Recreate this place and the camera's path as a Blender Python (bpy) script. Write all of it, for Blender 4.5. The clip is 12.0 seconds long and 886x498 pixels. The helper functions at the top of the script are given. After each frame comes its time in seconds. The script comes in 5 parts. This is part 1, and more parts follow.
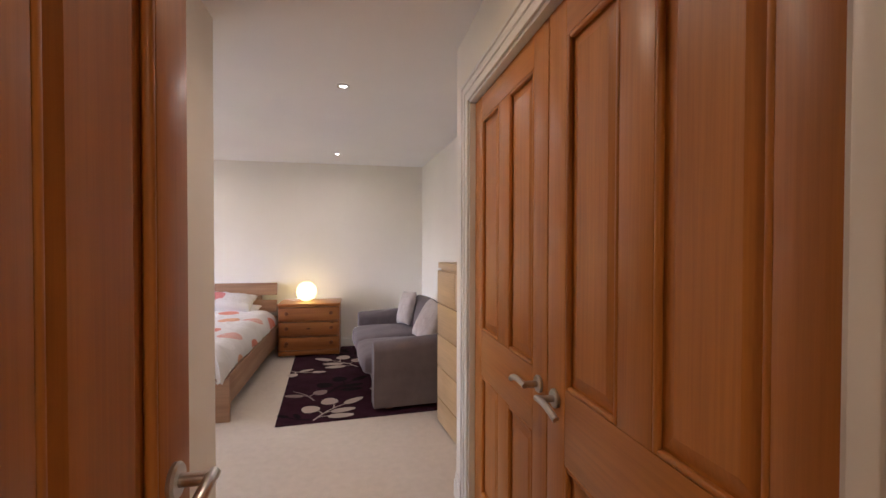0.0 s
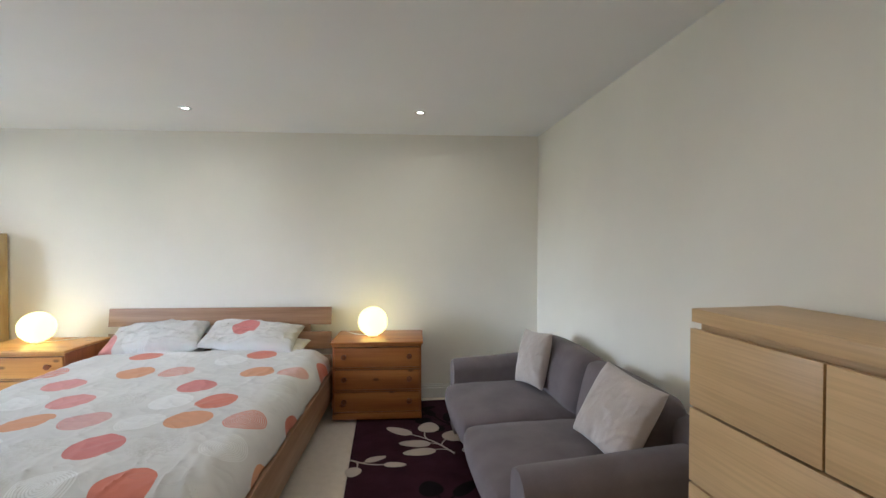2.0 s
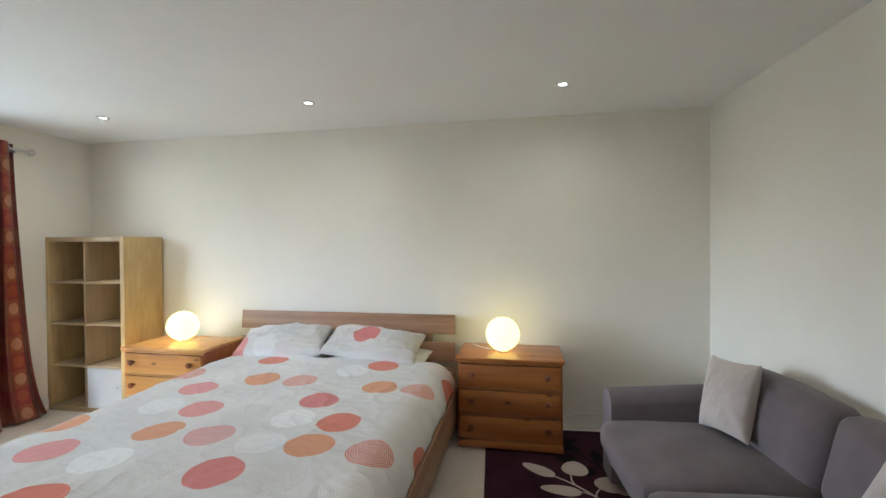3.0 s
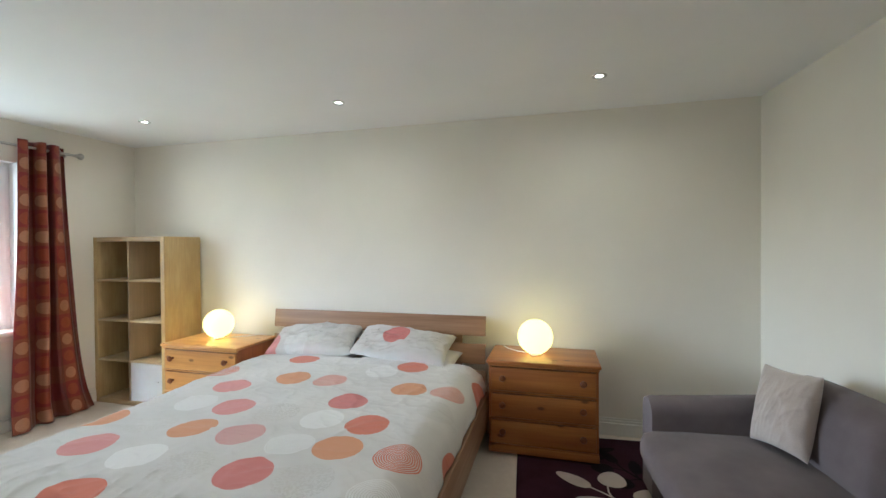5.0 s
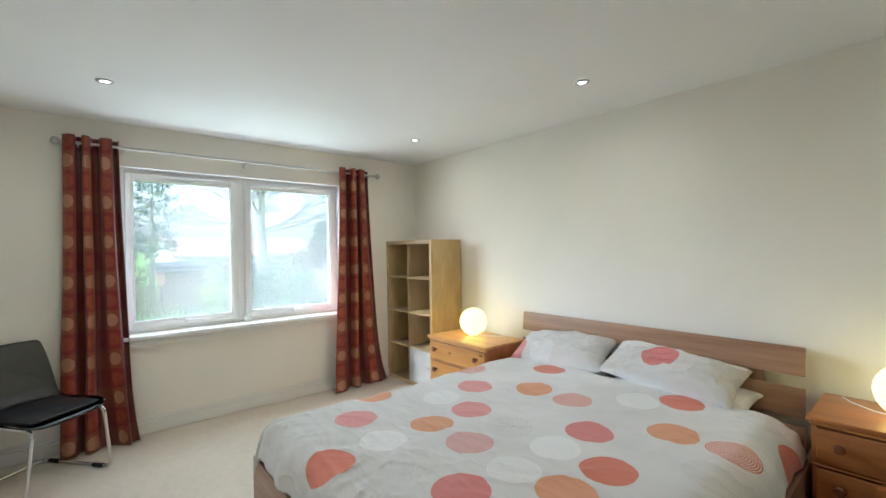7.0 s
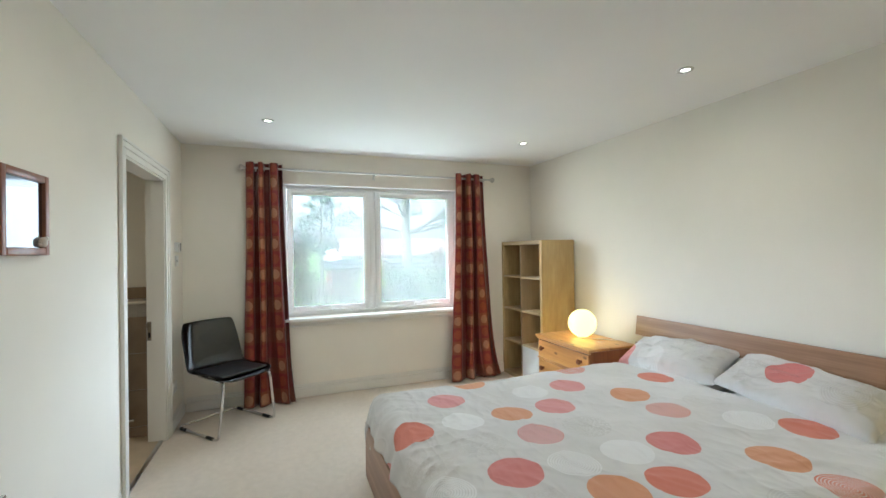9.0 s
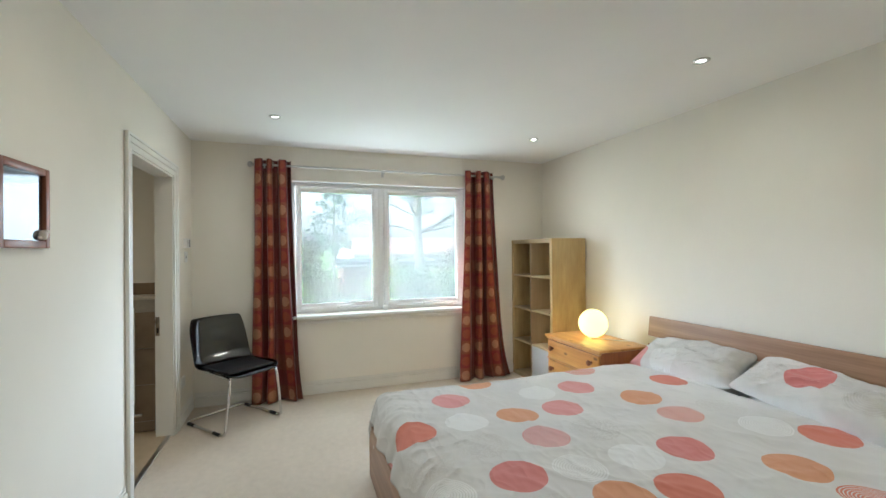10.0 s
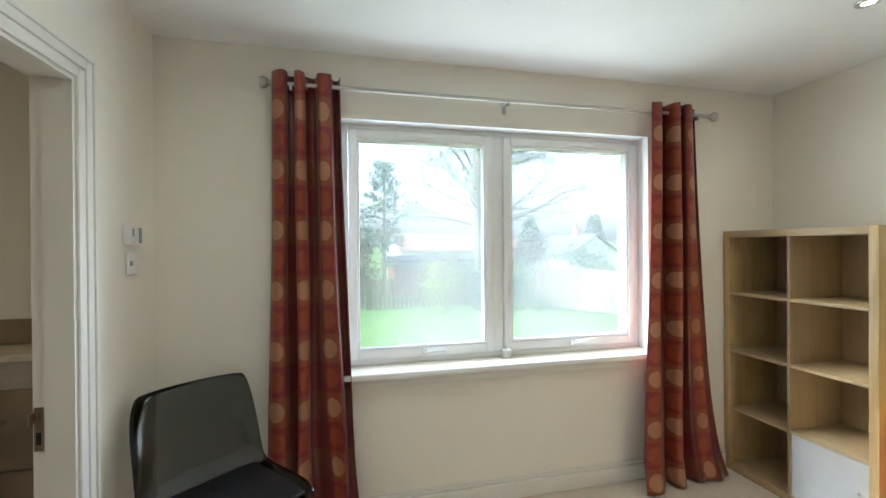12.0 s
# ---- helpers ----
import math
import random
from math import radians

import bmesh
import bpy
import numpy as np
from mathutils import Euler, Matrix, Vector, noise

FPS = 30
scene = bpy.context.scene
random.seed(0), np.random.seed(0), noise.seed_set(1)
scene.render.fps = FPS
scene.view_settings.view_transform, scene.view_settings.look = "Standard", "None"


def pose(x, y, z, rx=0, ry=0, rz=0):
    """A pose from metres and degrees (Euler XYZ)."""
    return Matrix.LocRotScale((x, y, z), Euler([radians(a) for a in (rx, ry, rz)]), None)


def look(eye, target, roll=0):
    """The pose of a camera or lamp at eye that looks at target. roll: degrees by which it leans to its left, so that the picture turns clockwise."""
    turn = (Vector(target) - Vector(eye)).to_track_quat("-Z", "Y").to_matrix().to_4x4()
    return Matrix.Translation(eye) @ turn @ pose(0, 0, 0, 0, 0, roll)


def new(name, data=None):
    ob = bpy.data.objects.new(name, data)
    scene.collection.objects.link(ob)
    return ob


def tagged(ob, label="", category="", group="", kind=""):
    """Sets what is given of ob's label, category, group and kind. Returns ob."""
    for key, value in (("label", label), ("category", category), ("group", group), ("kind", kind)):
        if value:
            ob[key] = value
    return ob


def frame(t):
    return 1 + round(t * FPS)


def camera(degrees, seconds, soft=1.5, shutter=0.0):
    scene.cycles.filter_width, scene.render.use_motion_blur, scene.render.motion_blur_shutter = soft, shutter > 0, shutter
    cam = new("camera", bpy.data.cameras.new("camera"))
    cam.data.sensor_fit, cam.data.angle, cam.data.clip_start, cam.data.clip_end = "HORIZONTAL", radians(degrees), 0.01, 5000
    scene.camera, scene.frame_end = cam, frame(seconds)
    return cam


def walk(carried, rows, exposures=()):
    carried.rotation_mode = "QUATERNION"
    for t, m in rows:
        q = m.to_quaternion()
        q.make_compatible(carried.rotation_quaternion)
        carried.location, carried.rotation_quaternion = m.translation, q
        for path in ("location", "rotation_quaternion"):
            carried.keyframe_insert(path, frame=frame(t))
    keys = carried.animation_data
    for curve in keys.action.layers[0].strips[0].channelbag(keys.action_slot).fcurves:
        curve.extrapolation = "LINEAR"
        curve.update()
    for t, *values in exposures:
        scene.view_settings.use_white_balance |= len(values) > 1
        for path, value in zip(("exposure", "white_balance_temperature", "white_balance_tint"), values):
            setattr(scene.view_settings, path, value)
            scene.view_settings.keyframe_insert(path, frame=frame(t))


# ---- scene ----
import itertools

cam = camera(92.7, 12.0)
PATH = [
    (0, (0.487, 0.733, 1.362), (0.875, 2.694, 1.331), 0.1),
    (0.5, (0.496, 1.133, 1.399), (0.888, 3.094, 1.366), 0.3),
    (1, (0.461, 1.666, 1.405), (0.817, 3.634, 1.374), 0.0),
    (1.5, (0.381, 2.169, 1.418), (0.67, 4.148, 1.384), 0.0),
    (2, (0.212, 2.616, 1.421), (0.337, 4.612, 1.386), -0.0),
    (2.5, (0.129, 2.888, 1.402), (-0.026, 4.882, 1.373), -0.3),
    (3, (-0.009, 3.093, 1.402), (-0.378, 5.059, 1.382), -0.4),
    (5, (-0.019, 3.154, 1.405), (-0.529, 5.088, 1.383), -0.4),
    (5.5, (0.002, 3.197, 1.417), (-0.58, 5.11, 1.39), -0.4),
    (6, (-0.124, 3.327, 1.416), (-0.938, 5.154, 1.394), -0.5),
    (6.5, (-0.193, 3.475, 1.412), (-1.327, 5.122, 1.4), -0.5),
    (7, (-0.053, 3.506, 1.398), (-1.585, 4.792, 1.397), -0.9),
    (7.5, (0.137, 3.547, 1.396), (-1.584, 4.566, 1.405), -0.9),
    (9.5, (0.263, 3.715, 1.392), (-1.618, 4.396, 1.401), -0.7),
    (10, (0.23, 3.736, 1.379), (-1.66, 4.39, 1.387), -0.5),
    (10.5, (-0.112, 3.706, 1.384), (-2.009, 4.341, 1.382), -0.5),
    (11, (-0.666, 3.778, 1.411), (-2.569, 4.393, 1.398), -0.2),
    (11.5, (-1.254, 3.734, 1.406), (-3.164, 4.326, 1.394), -0.3),
    (12, (-1.855, 3.697, 1.403), (-3.801, 4.157, 1.394), -0.4),
]
EXPOSURES = [(0.0, 5.80, 5560, 25), (1.0, 5.70, 5480, 22), (2.0, 5.55, 5110, 7), (6.0, 5.48, 5160, 3), (9.0, 5.46, 5230, 2), (12.0, 5.39, 5310, 2)]
walk(cam, [(t, look(eye, target, roll)) for t, eye, target, roll in PATH], EXPOSURES)

# ---- world, sun, large lights ----
world = bpy.data.worlds.new("overcast_sky")
scene.world = world
world.use_nodes = True
wn = world.node_tree.nodes
sky = wn.new("ShaderNodeTexSky")
sky.sky_type, sky.sun_disc = "NISHITA", False
sky.sun_elevation, sky.sun_rotation = radians(40), radians(200)
sky.air_density, sky.dust_density, sky.ozone_density = 1.0, 4.5, 1.0
wn["Background"].inputs["Strength"].default_value = 0.15
grey = wn.new("ShaderNodeHueSaturation")          # thin cloud takes most of the blue out
grey.inputs["Saturation"].default_value = 0.25
world.node_tree.links.new(sky.outputs[0], grey.inputs["Color"])
world.node_tree.links.new(grey.outputs[0], wn["Background"].inputs["Color"])

sun = new("sun", bpy.data.lights.new("sun", "SUN"))
sun.data.energy, sun.data.angle, sun.data.color = 2.2, radians(25), (1.0, 0.96, 0.9)
sun.matrix_world = look((0, 0, 30), (-8, 22, 0))


portal = new("window_portal", bpy.data.lights.new("window_portal", "AREA"))
portal.data.shape, portal.data.size, portal.data.size_y = "RECTANGLE", 1.3, 1.8
portal.data.cycles.is_portal = True
portal.matrix_world = look((-4.30, 4.595, 1.42), (0, 4.595, 1.42))
daylight_fill = new("window_daylight_fill", bpy.data.lights.new("window_daylight_fill", "AREA"))   # lamp added inside the panes for cloud and garden light, lifting the ceiling
daylight_fill.data.shape, daylight_fill.data.size, daylight_fill.data.size_y = "RECTANGLE", 1.7, 1.2
daylight_fill.data.energy, daylight_fill.data.color = 0.33, (1.0, 0.985, 0.94)
daylight_fill.matrix_world = look((-4.115, 4.595, 1.42), (0, 4.595, 1.42))


# ---- material helpers ----
def nodes_of(name):
    m = bpy.data.materials.new(name)
    m.use_nodes = True
    return m, m.node_tree.nodes, m.node_tree.links, m.node_tree.nodes["Principled BSDF"]


def ramp(nd, ln, fac, stops):
    r = nd.new("ShaderNodeValToRGB")
    e = r.color_ramp.elements
    e[0].position, e[0].color = stops[0][0], (*stops[0][1], 1)
    e[1].position, e[1].color = stops[-1][0], (*stops[-1][1], 1)
    for p, c in stops[1:-1]:
        k = e.new(p)
        k.color = (*c, 1)
    ln.new(fac, r.inputs[0])
    return r.outputs[0]


def noise_tex(nd, ln, vec, scale, detail=4.0, rough=0.55, stretch=None):
    n = nd.new("ShaderNodeTexNoise")
    n.inputs["Scale"].default_value, n.inputs["Detail"].default_value, n.inputs["Roughness"].default_value = scale, detail, rough
    if stretch:
        mp = nd.new("ShaderNodeMapping")
        mp.inputs["Scale"].default_value = stretch
        ln.new(vec, mp.inputs[0])
        vec = mp.outputs[0]
    ln.new(vec, n.inputs["Vector"])
    return n.outputs["Fac"]


def mix(nd, ln, fac, a, b, mode="MIX"):
    m = nd.new("ShaderNodeMix")
    m.data_type, m.blend_type = "RGBA", mode
    for s, v in ((0, fac), (6, a), (7, b)):
        if isinstance(v, (int, float)):
            m.inputs[s].default_value = v
        elif isinstance(v, tuple):
            m.inputs[s].default_value = (*v, 1)
        else:
            ln.new(v, m.inputs[s])
    return m.outputs[2]


def calc(nd, ln, op, a, b=0.0):
    m = nd.new("ShaderNodeMath")
    m.operation = op
    for i, v in enumerate((a, b)):
        if isinstance(v, (int, float)):
            m.inputs[i].default_value = v
        else:
            ln.new(v, m.inputs[i])
    return m.outputs[0]


def bump(nd, ln, bsdf, height, strength, dist=0.01):
    b = nd.new("ShaderNodeBump")
    b.inputs["Strength"].default_value, b.inputs["Distance"].default_value = strength, dist
    ln.new(height, b.inputs["Height"])
    ln.new(b.outputs[0], bsdf.inputs["Normal"])


def plain(name, color, rough=0.5, metal=0.0, vary=0.12, scale=6.0, bump_s=0.0, bump_scale=200.0, coat=0.0):
    """A surface of one colour with soft blotches and, where asked, a fine relief."""
    m, nd, ln, b = nodes_of(name)
    co = nd.new("ShaderNodeTexCoord").outputs["Object"]
    f = noise_tex(nd, ln, co, scale, 5)
    lo, hi = tuple(c * (1 - vary) for c in color), tuple(min(1, c * (1 + vary)) for c in color)
    ln.new(ramp(nd, ln, f, [(0.3, lo), (0.7, hi)]), b.inputs["Base Color"])
    b.inputs["Roughness"].default_value, b.inputs["Metallic"].default_value = rough, metal
    b.inputs["Coat Weight"].default_value = coat
    if bump_s:
        bump(nd, ln, b, noise_tex(nd, ln, co, bump_scale, 3), bump_s)
    return m


def wood(name, dark, mid, light, axis=2, rough=0.4, grain=9.0, knots=0.0, coat=0.0, along=1.0):
    """Timber with its grain along one axis of the object, with growth bands, pores and, where asked, knots."""
    m, nd, ln, b = nodes_of(name)
    tc = nd.new("ShaderNodeTexCoord")
    info = nd.new("ShaderNodeObjectInfo")
    add = nd.new("ShaderNodeVectorMath")
    add.operation = "MULTIPLY_ADD"
    ln.new(info.outputs["Random"], add.inputs[0])
    add.inputs[1].default_value = (7.0, 5.0, 3.0)
    ln.new(tc.outputs["Object"], add.inputs[2])
    co = add.outputs[0]
    st = [1.0, 1.0, 1.0]
    st[axis] = 0.07 * along
    bands = noise_tex(nd, ln, co, grain, 3, 0.6, tuple(st))
    st2 = [1.0, 1.0, 1.0]
    st2[axis] = 0.025
    pores = noise_tex(nd, ln, co, 130, 3, 0.6, tuple(st2))
    c = ramp(nd, ln, bands, [(0.32, dark), (0.5, mid), (0.68, light)])
    pc = ramp(nd, ln, pores, [(0.35, (0.72, 0.7, 0.68)), (0.6, (1, 1, 1))])
    c = mix(nd, ln, 0.45, c, pc, "MULTIPLY")
    if knots:
        v = nd.new("ShaderNodeTexVoronoi")
        v.voronoi_dimensions = "2D"
        v.inputs["Scale"].default_value = 1.0
        sp, cb = nd.new("ShaderNodeSeparateXYZ"), nd.new("ShaderNodeCombineXYZ")
        ln.new(co, sp.inputs[0])
        rest = [sp.outputs[k] for k in range(3) if k != axis]
        ln.new(calc(nd, ln, "MULTIPLY", sp.outputs[axis], 2.7), cb.inputs[0])
        ln.new(calc(nd, ln, "MULTIPLY", calc(nd, ln, "ADD", rest[0], rest[1]), 5.5), cb.inputs[1])
        ln.new(cb.outputs[0], v.inputs["Vector"])
        kf = ramp(nd, ln, v.outputs["Distance"], [(0.035, (1, 1, 1)), (0.085, (0, 0, 0))])
        c = mix(nd, ln, calc(nd, ln, "MULTIPLY", kf, knots), c, tuple(x * 0.35 for x in dark))
    ln.new(c, b.inputs["Base Color"])
    b.inputs["Roughness"].default_value, b.inputs["Coat Weight"].default_value = rough, coat
    b.inputs["Coat Roughness"].default_value = 0.25
    bump(nd, ln, b, pores, 0.08, 0.004)
    return m


def cloth(name, color, vary=0.15, rough=0.9, weave=500.0, bump_s=0.25, sheen=0.2):
    m, nd, ln, b = nodes_of(name)
    co = nd.new("ShaderNodeTexCoord").outputs["Object"]
    big = noise_tex(nd, ln, co, 5, 4)
    fine = noise_tex(nd, ln, co, weave, 2)
    lo, hi = tuple(c * (1 - vary) for c in color), tuple(min(1, c * (1 + vary)) for c in color)
    c = ramp(nd, ln, big, [(0.3, lo), (0.7, hi)])
    c = mix(nd, ln, 0.25, c, ramp(nd, ln, fine, [(0.3, (0.5, 0.5, 0.5)), (0.7, (1, 1, 1))]), "MULTIPLY")
    ln.new(c, b.inputs["Base Color"])
    b.inputs["Roughness"].default_value, b.inputs["Sheen Weight"].default_value = rough, sheen
    bump(nd, ln, b, fine, bump_s, 0.002)
    return m


def glowing(name, color, strength):
    m, nd, ln, b = nodes_of(name)
    b.inputs["Base Color"].default_value = (*color, 1)
    b.inputs["Emission Color"].default_value = (*color, 1)
    b.inputs["Emission Strength"].default_value = strength
    return m


def glassy(name, color, rough=0.0, ior=1.45, weight=1.0):
    m, nd, ln, b = nodes_of(name)
    b.inputs["Base Color"].default_value = (*color, 1)
    b.inputs["Transmission Weight"].default_value, b.inputs["Roughness"].default_value, b.inputs["IOR"].default_value = weight, rough, ior
    return m


# ---- materials ----
M_WALL = plain("cream_wall_paint", (0.84, 0.80, 0.71), 0.85, vary=0.025, scale=1.6, bump_s=0.06, bump_scale=160)
M_CEIL = plain("white_ceiling_paint", (0.89, 0.885, 0.88), 0.9, vary=0.02, scale=1.2, bump_s=0.05, bump_scale=120)
M_TRIM = plain("white_gloss_trim", (0.80, 0.78, 0.72), 0.35, vary=0.03, scale=3)
M_UPVC = plain("white_window_frame", (0.90, 0.905, 0.90), 0.5, vary=0.02, scale=3)
M_DOOR = wood("varnished_pine_door", (0.41, 0.145, 0.016), (0.48, 0.178, 0.021), (0.55, 0.215, 0.029), 2, 0.45, 7, coat=0.08)
M_PINE = wood("orange_pine", (0.27, 0.085, 0.016), (0.37, 0.13, 0.026), (0.46, 0.185, 0.042), 0, 0.38, 10, knots=0.9, coat=0.3)
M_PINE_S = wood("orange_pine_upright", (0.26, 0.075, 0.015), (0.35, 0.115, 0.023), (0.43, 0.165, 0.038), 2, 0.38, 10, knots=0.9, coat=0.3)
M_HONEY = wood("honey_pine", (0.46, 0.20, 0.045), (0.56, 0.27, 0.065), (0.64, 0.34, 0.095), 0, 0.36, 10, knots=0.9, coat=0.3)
M_KNOB = wood("dark_turned_pine", (0.12, 0.03, 0.008), (0.17, 0.05, 0.012), (0.22, 0.07, 0.02), 1, 0.45, 14)
M_BIRCH = wood("pale_birch_veneer", (0.45, 0.31, 0.125), (0.52, 0.37, 0.16), (0.58, 0.43, 0.20), 2, 0.42, 7, along=5.0)
M_BIRCH_Y = wood("birch_veneer_level", (0.55, 0.365, 0.175), (0.60, 0.405, 0.20), (0.65, 0.45, 0.23), 1, 0.40, 5, along=3.0)
# darker copy of the birch: shade inside shelf and drawers put into the colour
M_BIRCH_SHADE = wood("birch_inside_shade", (0.29, 0.21, 0.12), (0.34, 0.25, 0.145), (0.39, 0.29, 0.175), 2, 0.55, 5)
M_OAK = wood("oak_veneer", (0.27, 0.15, 0.085), (0.36, 0.21, 0.125), (0.45, 0.28, 0.17), 0, 0.42, 12)
M_OAK_Y = wood("oak_veneer_long", (0.27, 0.15, 0.085), (0.36, 0.21, 0.125), (0.45, 0.28, 0.17), 1, 0.42, 12)
M_CHROME = plain("polished_chrome", (0.72, 0.72, 0.72), 0.12, 1.0, vary=0.03)
M_STEEL = plain("brushed_nickel", (0.55, 0.54, 0.52), 0.28, 1.0, vary=0.06, scale=30)
M_BRONZE = plain("dull_brass_plate", (0.33, 0.27, 0.20), 0.35, 1.0, vary=0.15, scale=40)
M_SOFA = cloth("mauve_grey_upholstery", (0.155, 0.124, 0.126), 0.18, 0.95, 320, 0.35, 0.12)
M_CUSH = cloth("pale_suede_cushion", (0.52, 0.45, 0.405), 0.05, 0.95, 260, 0.2, 0.4)
M_BLACK = plain("black_leatherette", (0.008, 0.008, 0.009), 0.42, vary=0.3, scale=40, bump_s=0.1, bump_scale=300)
M_RUBBER = plain("black_rubber", (0.012, 0.012, 0.012), 0.6)
def thin_acrylic():
    """Thin tinted sheet: straight-through tint with a clear gloss on both faces."""
    m, nd, ln, b = nodes_of("smoked_acrylic")
    tint, gloss, both = nd.new("ShaderNodeBsdfTransparent"), nd.new("ShaderNodeBsdfGlossy"), nd.new("ShaderNodeMixShader")
    tint.inputs["Color"].default_value = (0.38, 0.39, 0.39, 1)
    gloss.inputs["Roughness"].default_value = 0.03
    fres = nd.new("ShaderNodeFresnel")
    fres.inputs["IOR"].default_value = 1.55
    ln.new(fres.outputs[0], both.inputs[0])
    ln.new(tint.outputs[0], both.inputs[1])
    ln.new(gloss.outputs[0], both.inputs[2])
    ln.new(both.outputs[0], nd["Material Output"].inputs[0])
    return m


M_SMOKE = thin_acrylic()
M_GLOBE = glowing("lit_opal_glass", (1.0, 0.78, 0.18), 0.070)
M_LAMPON = glowing("lit_lamp_face", (1.0, 0.88, 0.66), 0.5)
M_WHITE = plain("white_plastic", (0.78, 0.78, 0.76), 0.35, vary=0.02)
M_GREYP = plain("grey_plastic", (0.28, 0.28, 0.28), 0.4, vary=0.05)
M_TILE = plain("taupe_wall_tile", (0.27, 0.20, 0.135), 0.28, vary=0.14, scale=7)
M_GROUT = plain("pale_grout", (0.42, 0.38, 0.32), 0.85, vary=0.08, scale=60)
M_LEDGE = plain("cream_stone_ledge", (0.60, 0.53, 0.43), 0.3, vary=0.08, scale=12)
M_FLOORT = plain("beige_floor_tile", (0.52, 0.42, 0.29), 0.35, vary=0.1, scale=5)
M_TOWEL = cloth("white_towelling", (0.72, 0.68, 0.60), 0.06, 0.95, 240, 0.6, 0.3)
M_MIRROR = plain("mirror_silver", (0.86, 0.88, 0.88), 0.02, 1.0, vary=0.01)
# silver darkened so that the reflected window lamp stays pale grey, not white
M_MIRROR_DIM = plain("dimmed_mirror_silver", (0.33, 0.355, 0.39), 0.06, 1.0, vary=0.05, scale=14)
# dark tint holds down the bright garden seen through the panes
M_GLASS = glassy("dimmed_window_glass", (0.058, 0.0575, 0.0565), 0.0, 1.01)
veil, surface = M_GLASS.node_tree.nodes.new("ShaderNodeBsdfTranslucent"), M_GLASS.node_tree.nodes.new("ShaderNodeMixShader")
veil.inputs["Color"].default_value = (0.98, 1.0, 0.98, 1)
surface.inputs[0].default_value = 0.024          # milky layer added to paint the glare veiling the garden
M_GLASS.node_tree.links.new(M_GLASS.node_tree.nodes["Principled BSDF"].outputs[0], surface.inputs[1])
M_GLASS.node_tree.links.new(veil.outputs[0], surface.inputs[2])
M_GLASS.node_tree.links.new(surface.outputs[0], M_GLASS.node_tree.nodes["Material Output"].inputs[0])
M_CLEAR = glassy("clear_table_glass", (0.85, 0.93, 0.91), 0.0, 1.3)
M_FRAMEW = wood("dark_red_frame_wood", (0.18, 0.055, 0.022), (0.26, 0.088, 0.036), (0.34, 0.125, 0.055), 2, 0.35, 14, coat=0.3)
M_SHELL = plain("chalky_shell", (0.62, 0.56, 0.50), 0.7, vary=0.15, scale=50, bump_s=0.4, bump_scale=120)
M_SHEET = cloth("white_bed_linen", (0.74, 0.72, 0.69), 0.03, 0.92, 700, 0.08, 0.1)
M_DOORW = plain("white_foil_door", (0.50, 0.50, 0.49), 0.4, vary=0.02)
M_HOLE_SHADE = plain("hole_shade", (0.02, 0.018, 0.016), 0.9)


def carpet_material():
    m, nd, ln, b = nodes_of("beige_cut_pile_carpet")
    co = nd.new("ShaderNodeTexCoord").outputs["Object"]
    big, mid_, fine = noise_tex(nd, ln, co, 1.6, 4), noise_tex(nd, ln, co, 22, 4), noise_tex(nd, ln, co, 330, 2)
    c = ramp(nd, ln, big, [(0.3, (0.74, 0.645, 0.53)), (0.7, (0.80, 0.71, 0.595))])
    c = mix(nd, ln, 0.35, c, ramp(nd, ln, mid_, [(0.35, (0.78, 0.77, 0.75)), (0.65, (1, 1, 1))]), "MULTIPLY")
    c = mix(nd, ln, 0.38, c, ramp(nd, ln, fine, [(0.3, (0.55, 0.53, 0.5)), (0.65, (1, 1, 1))]), "MULTIPLY")
    ln.new(c, b.inputs["Base Color"])
    b.inputs["Roughness"].default_value, b.inputs["Sheen Weight"].default_value = 0.97, 0.25
    bump(nd, ln, b, calc(nd, ln, "ADD", fine, calc(nd, ln, "MULTIPLY", mid_, 1.5)), 0.6, 0.006)
    return m


M_CARPET = carpet_material()


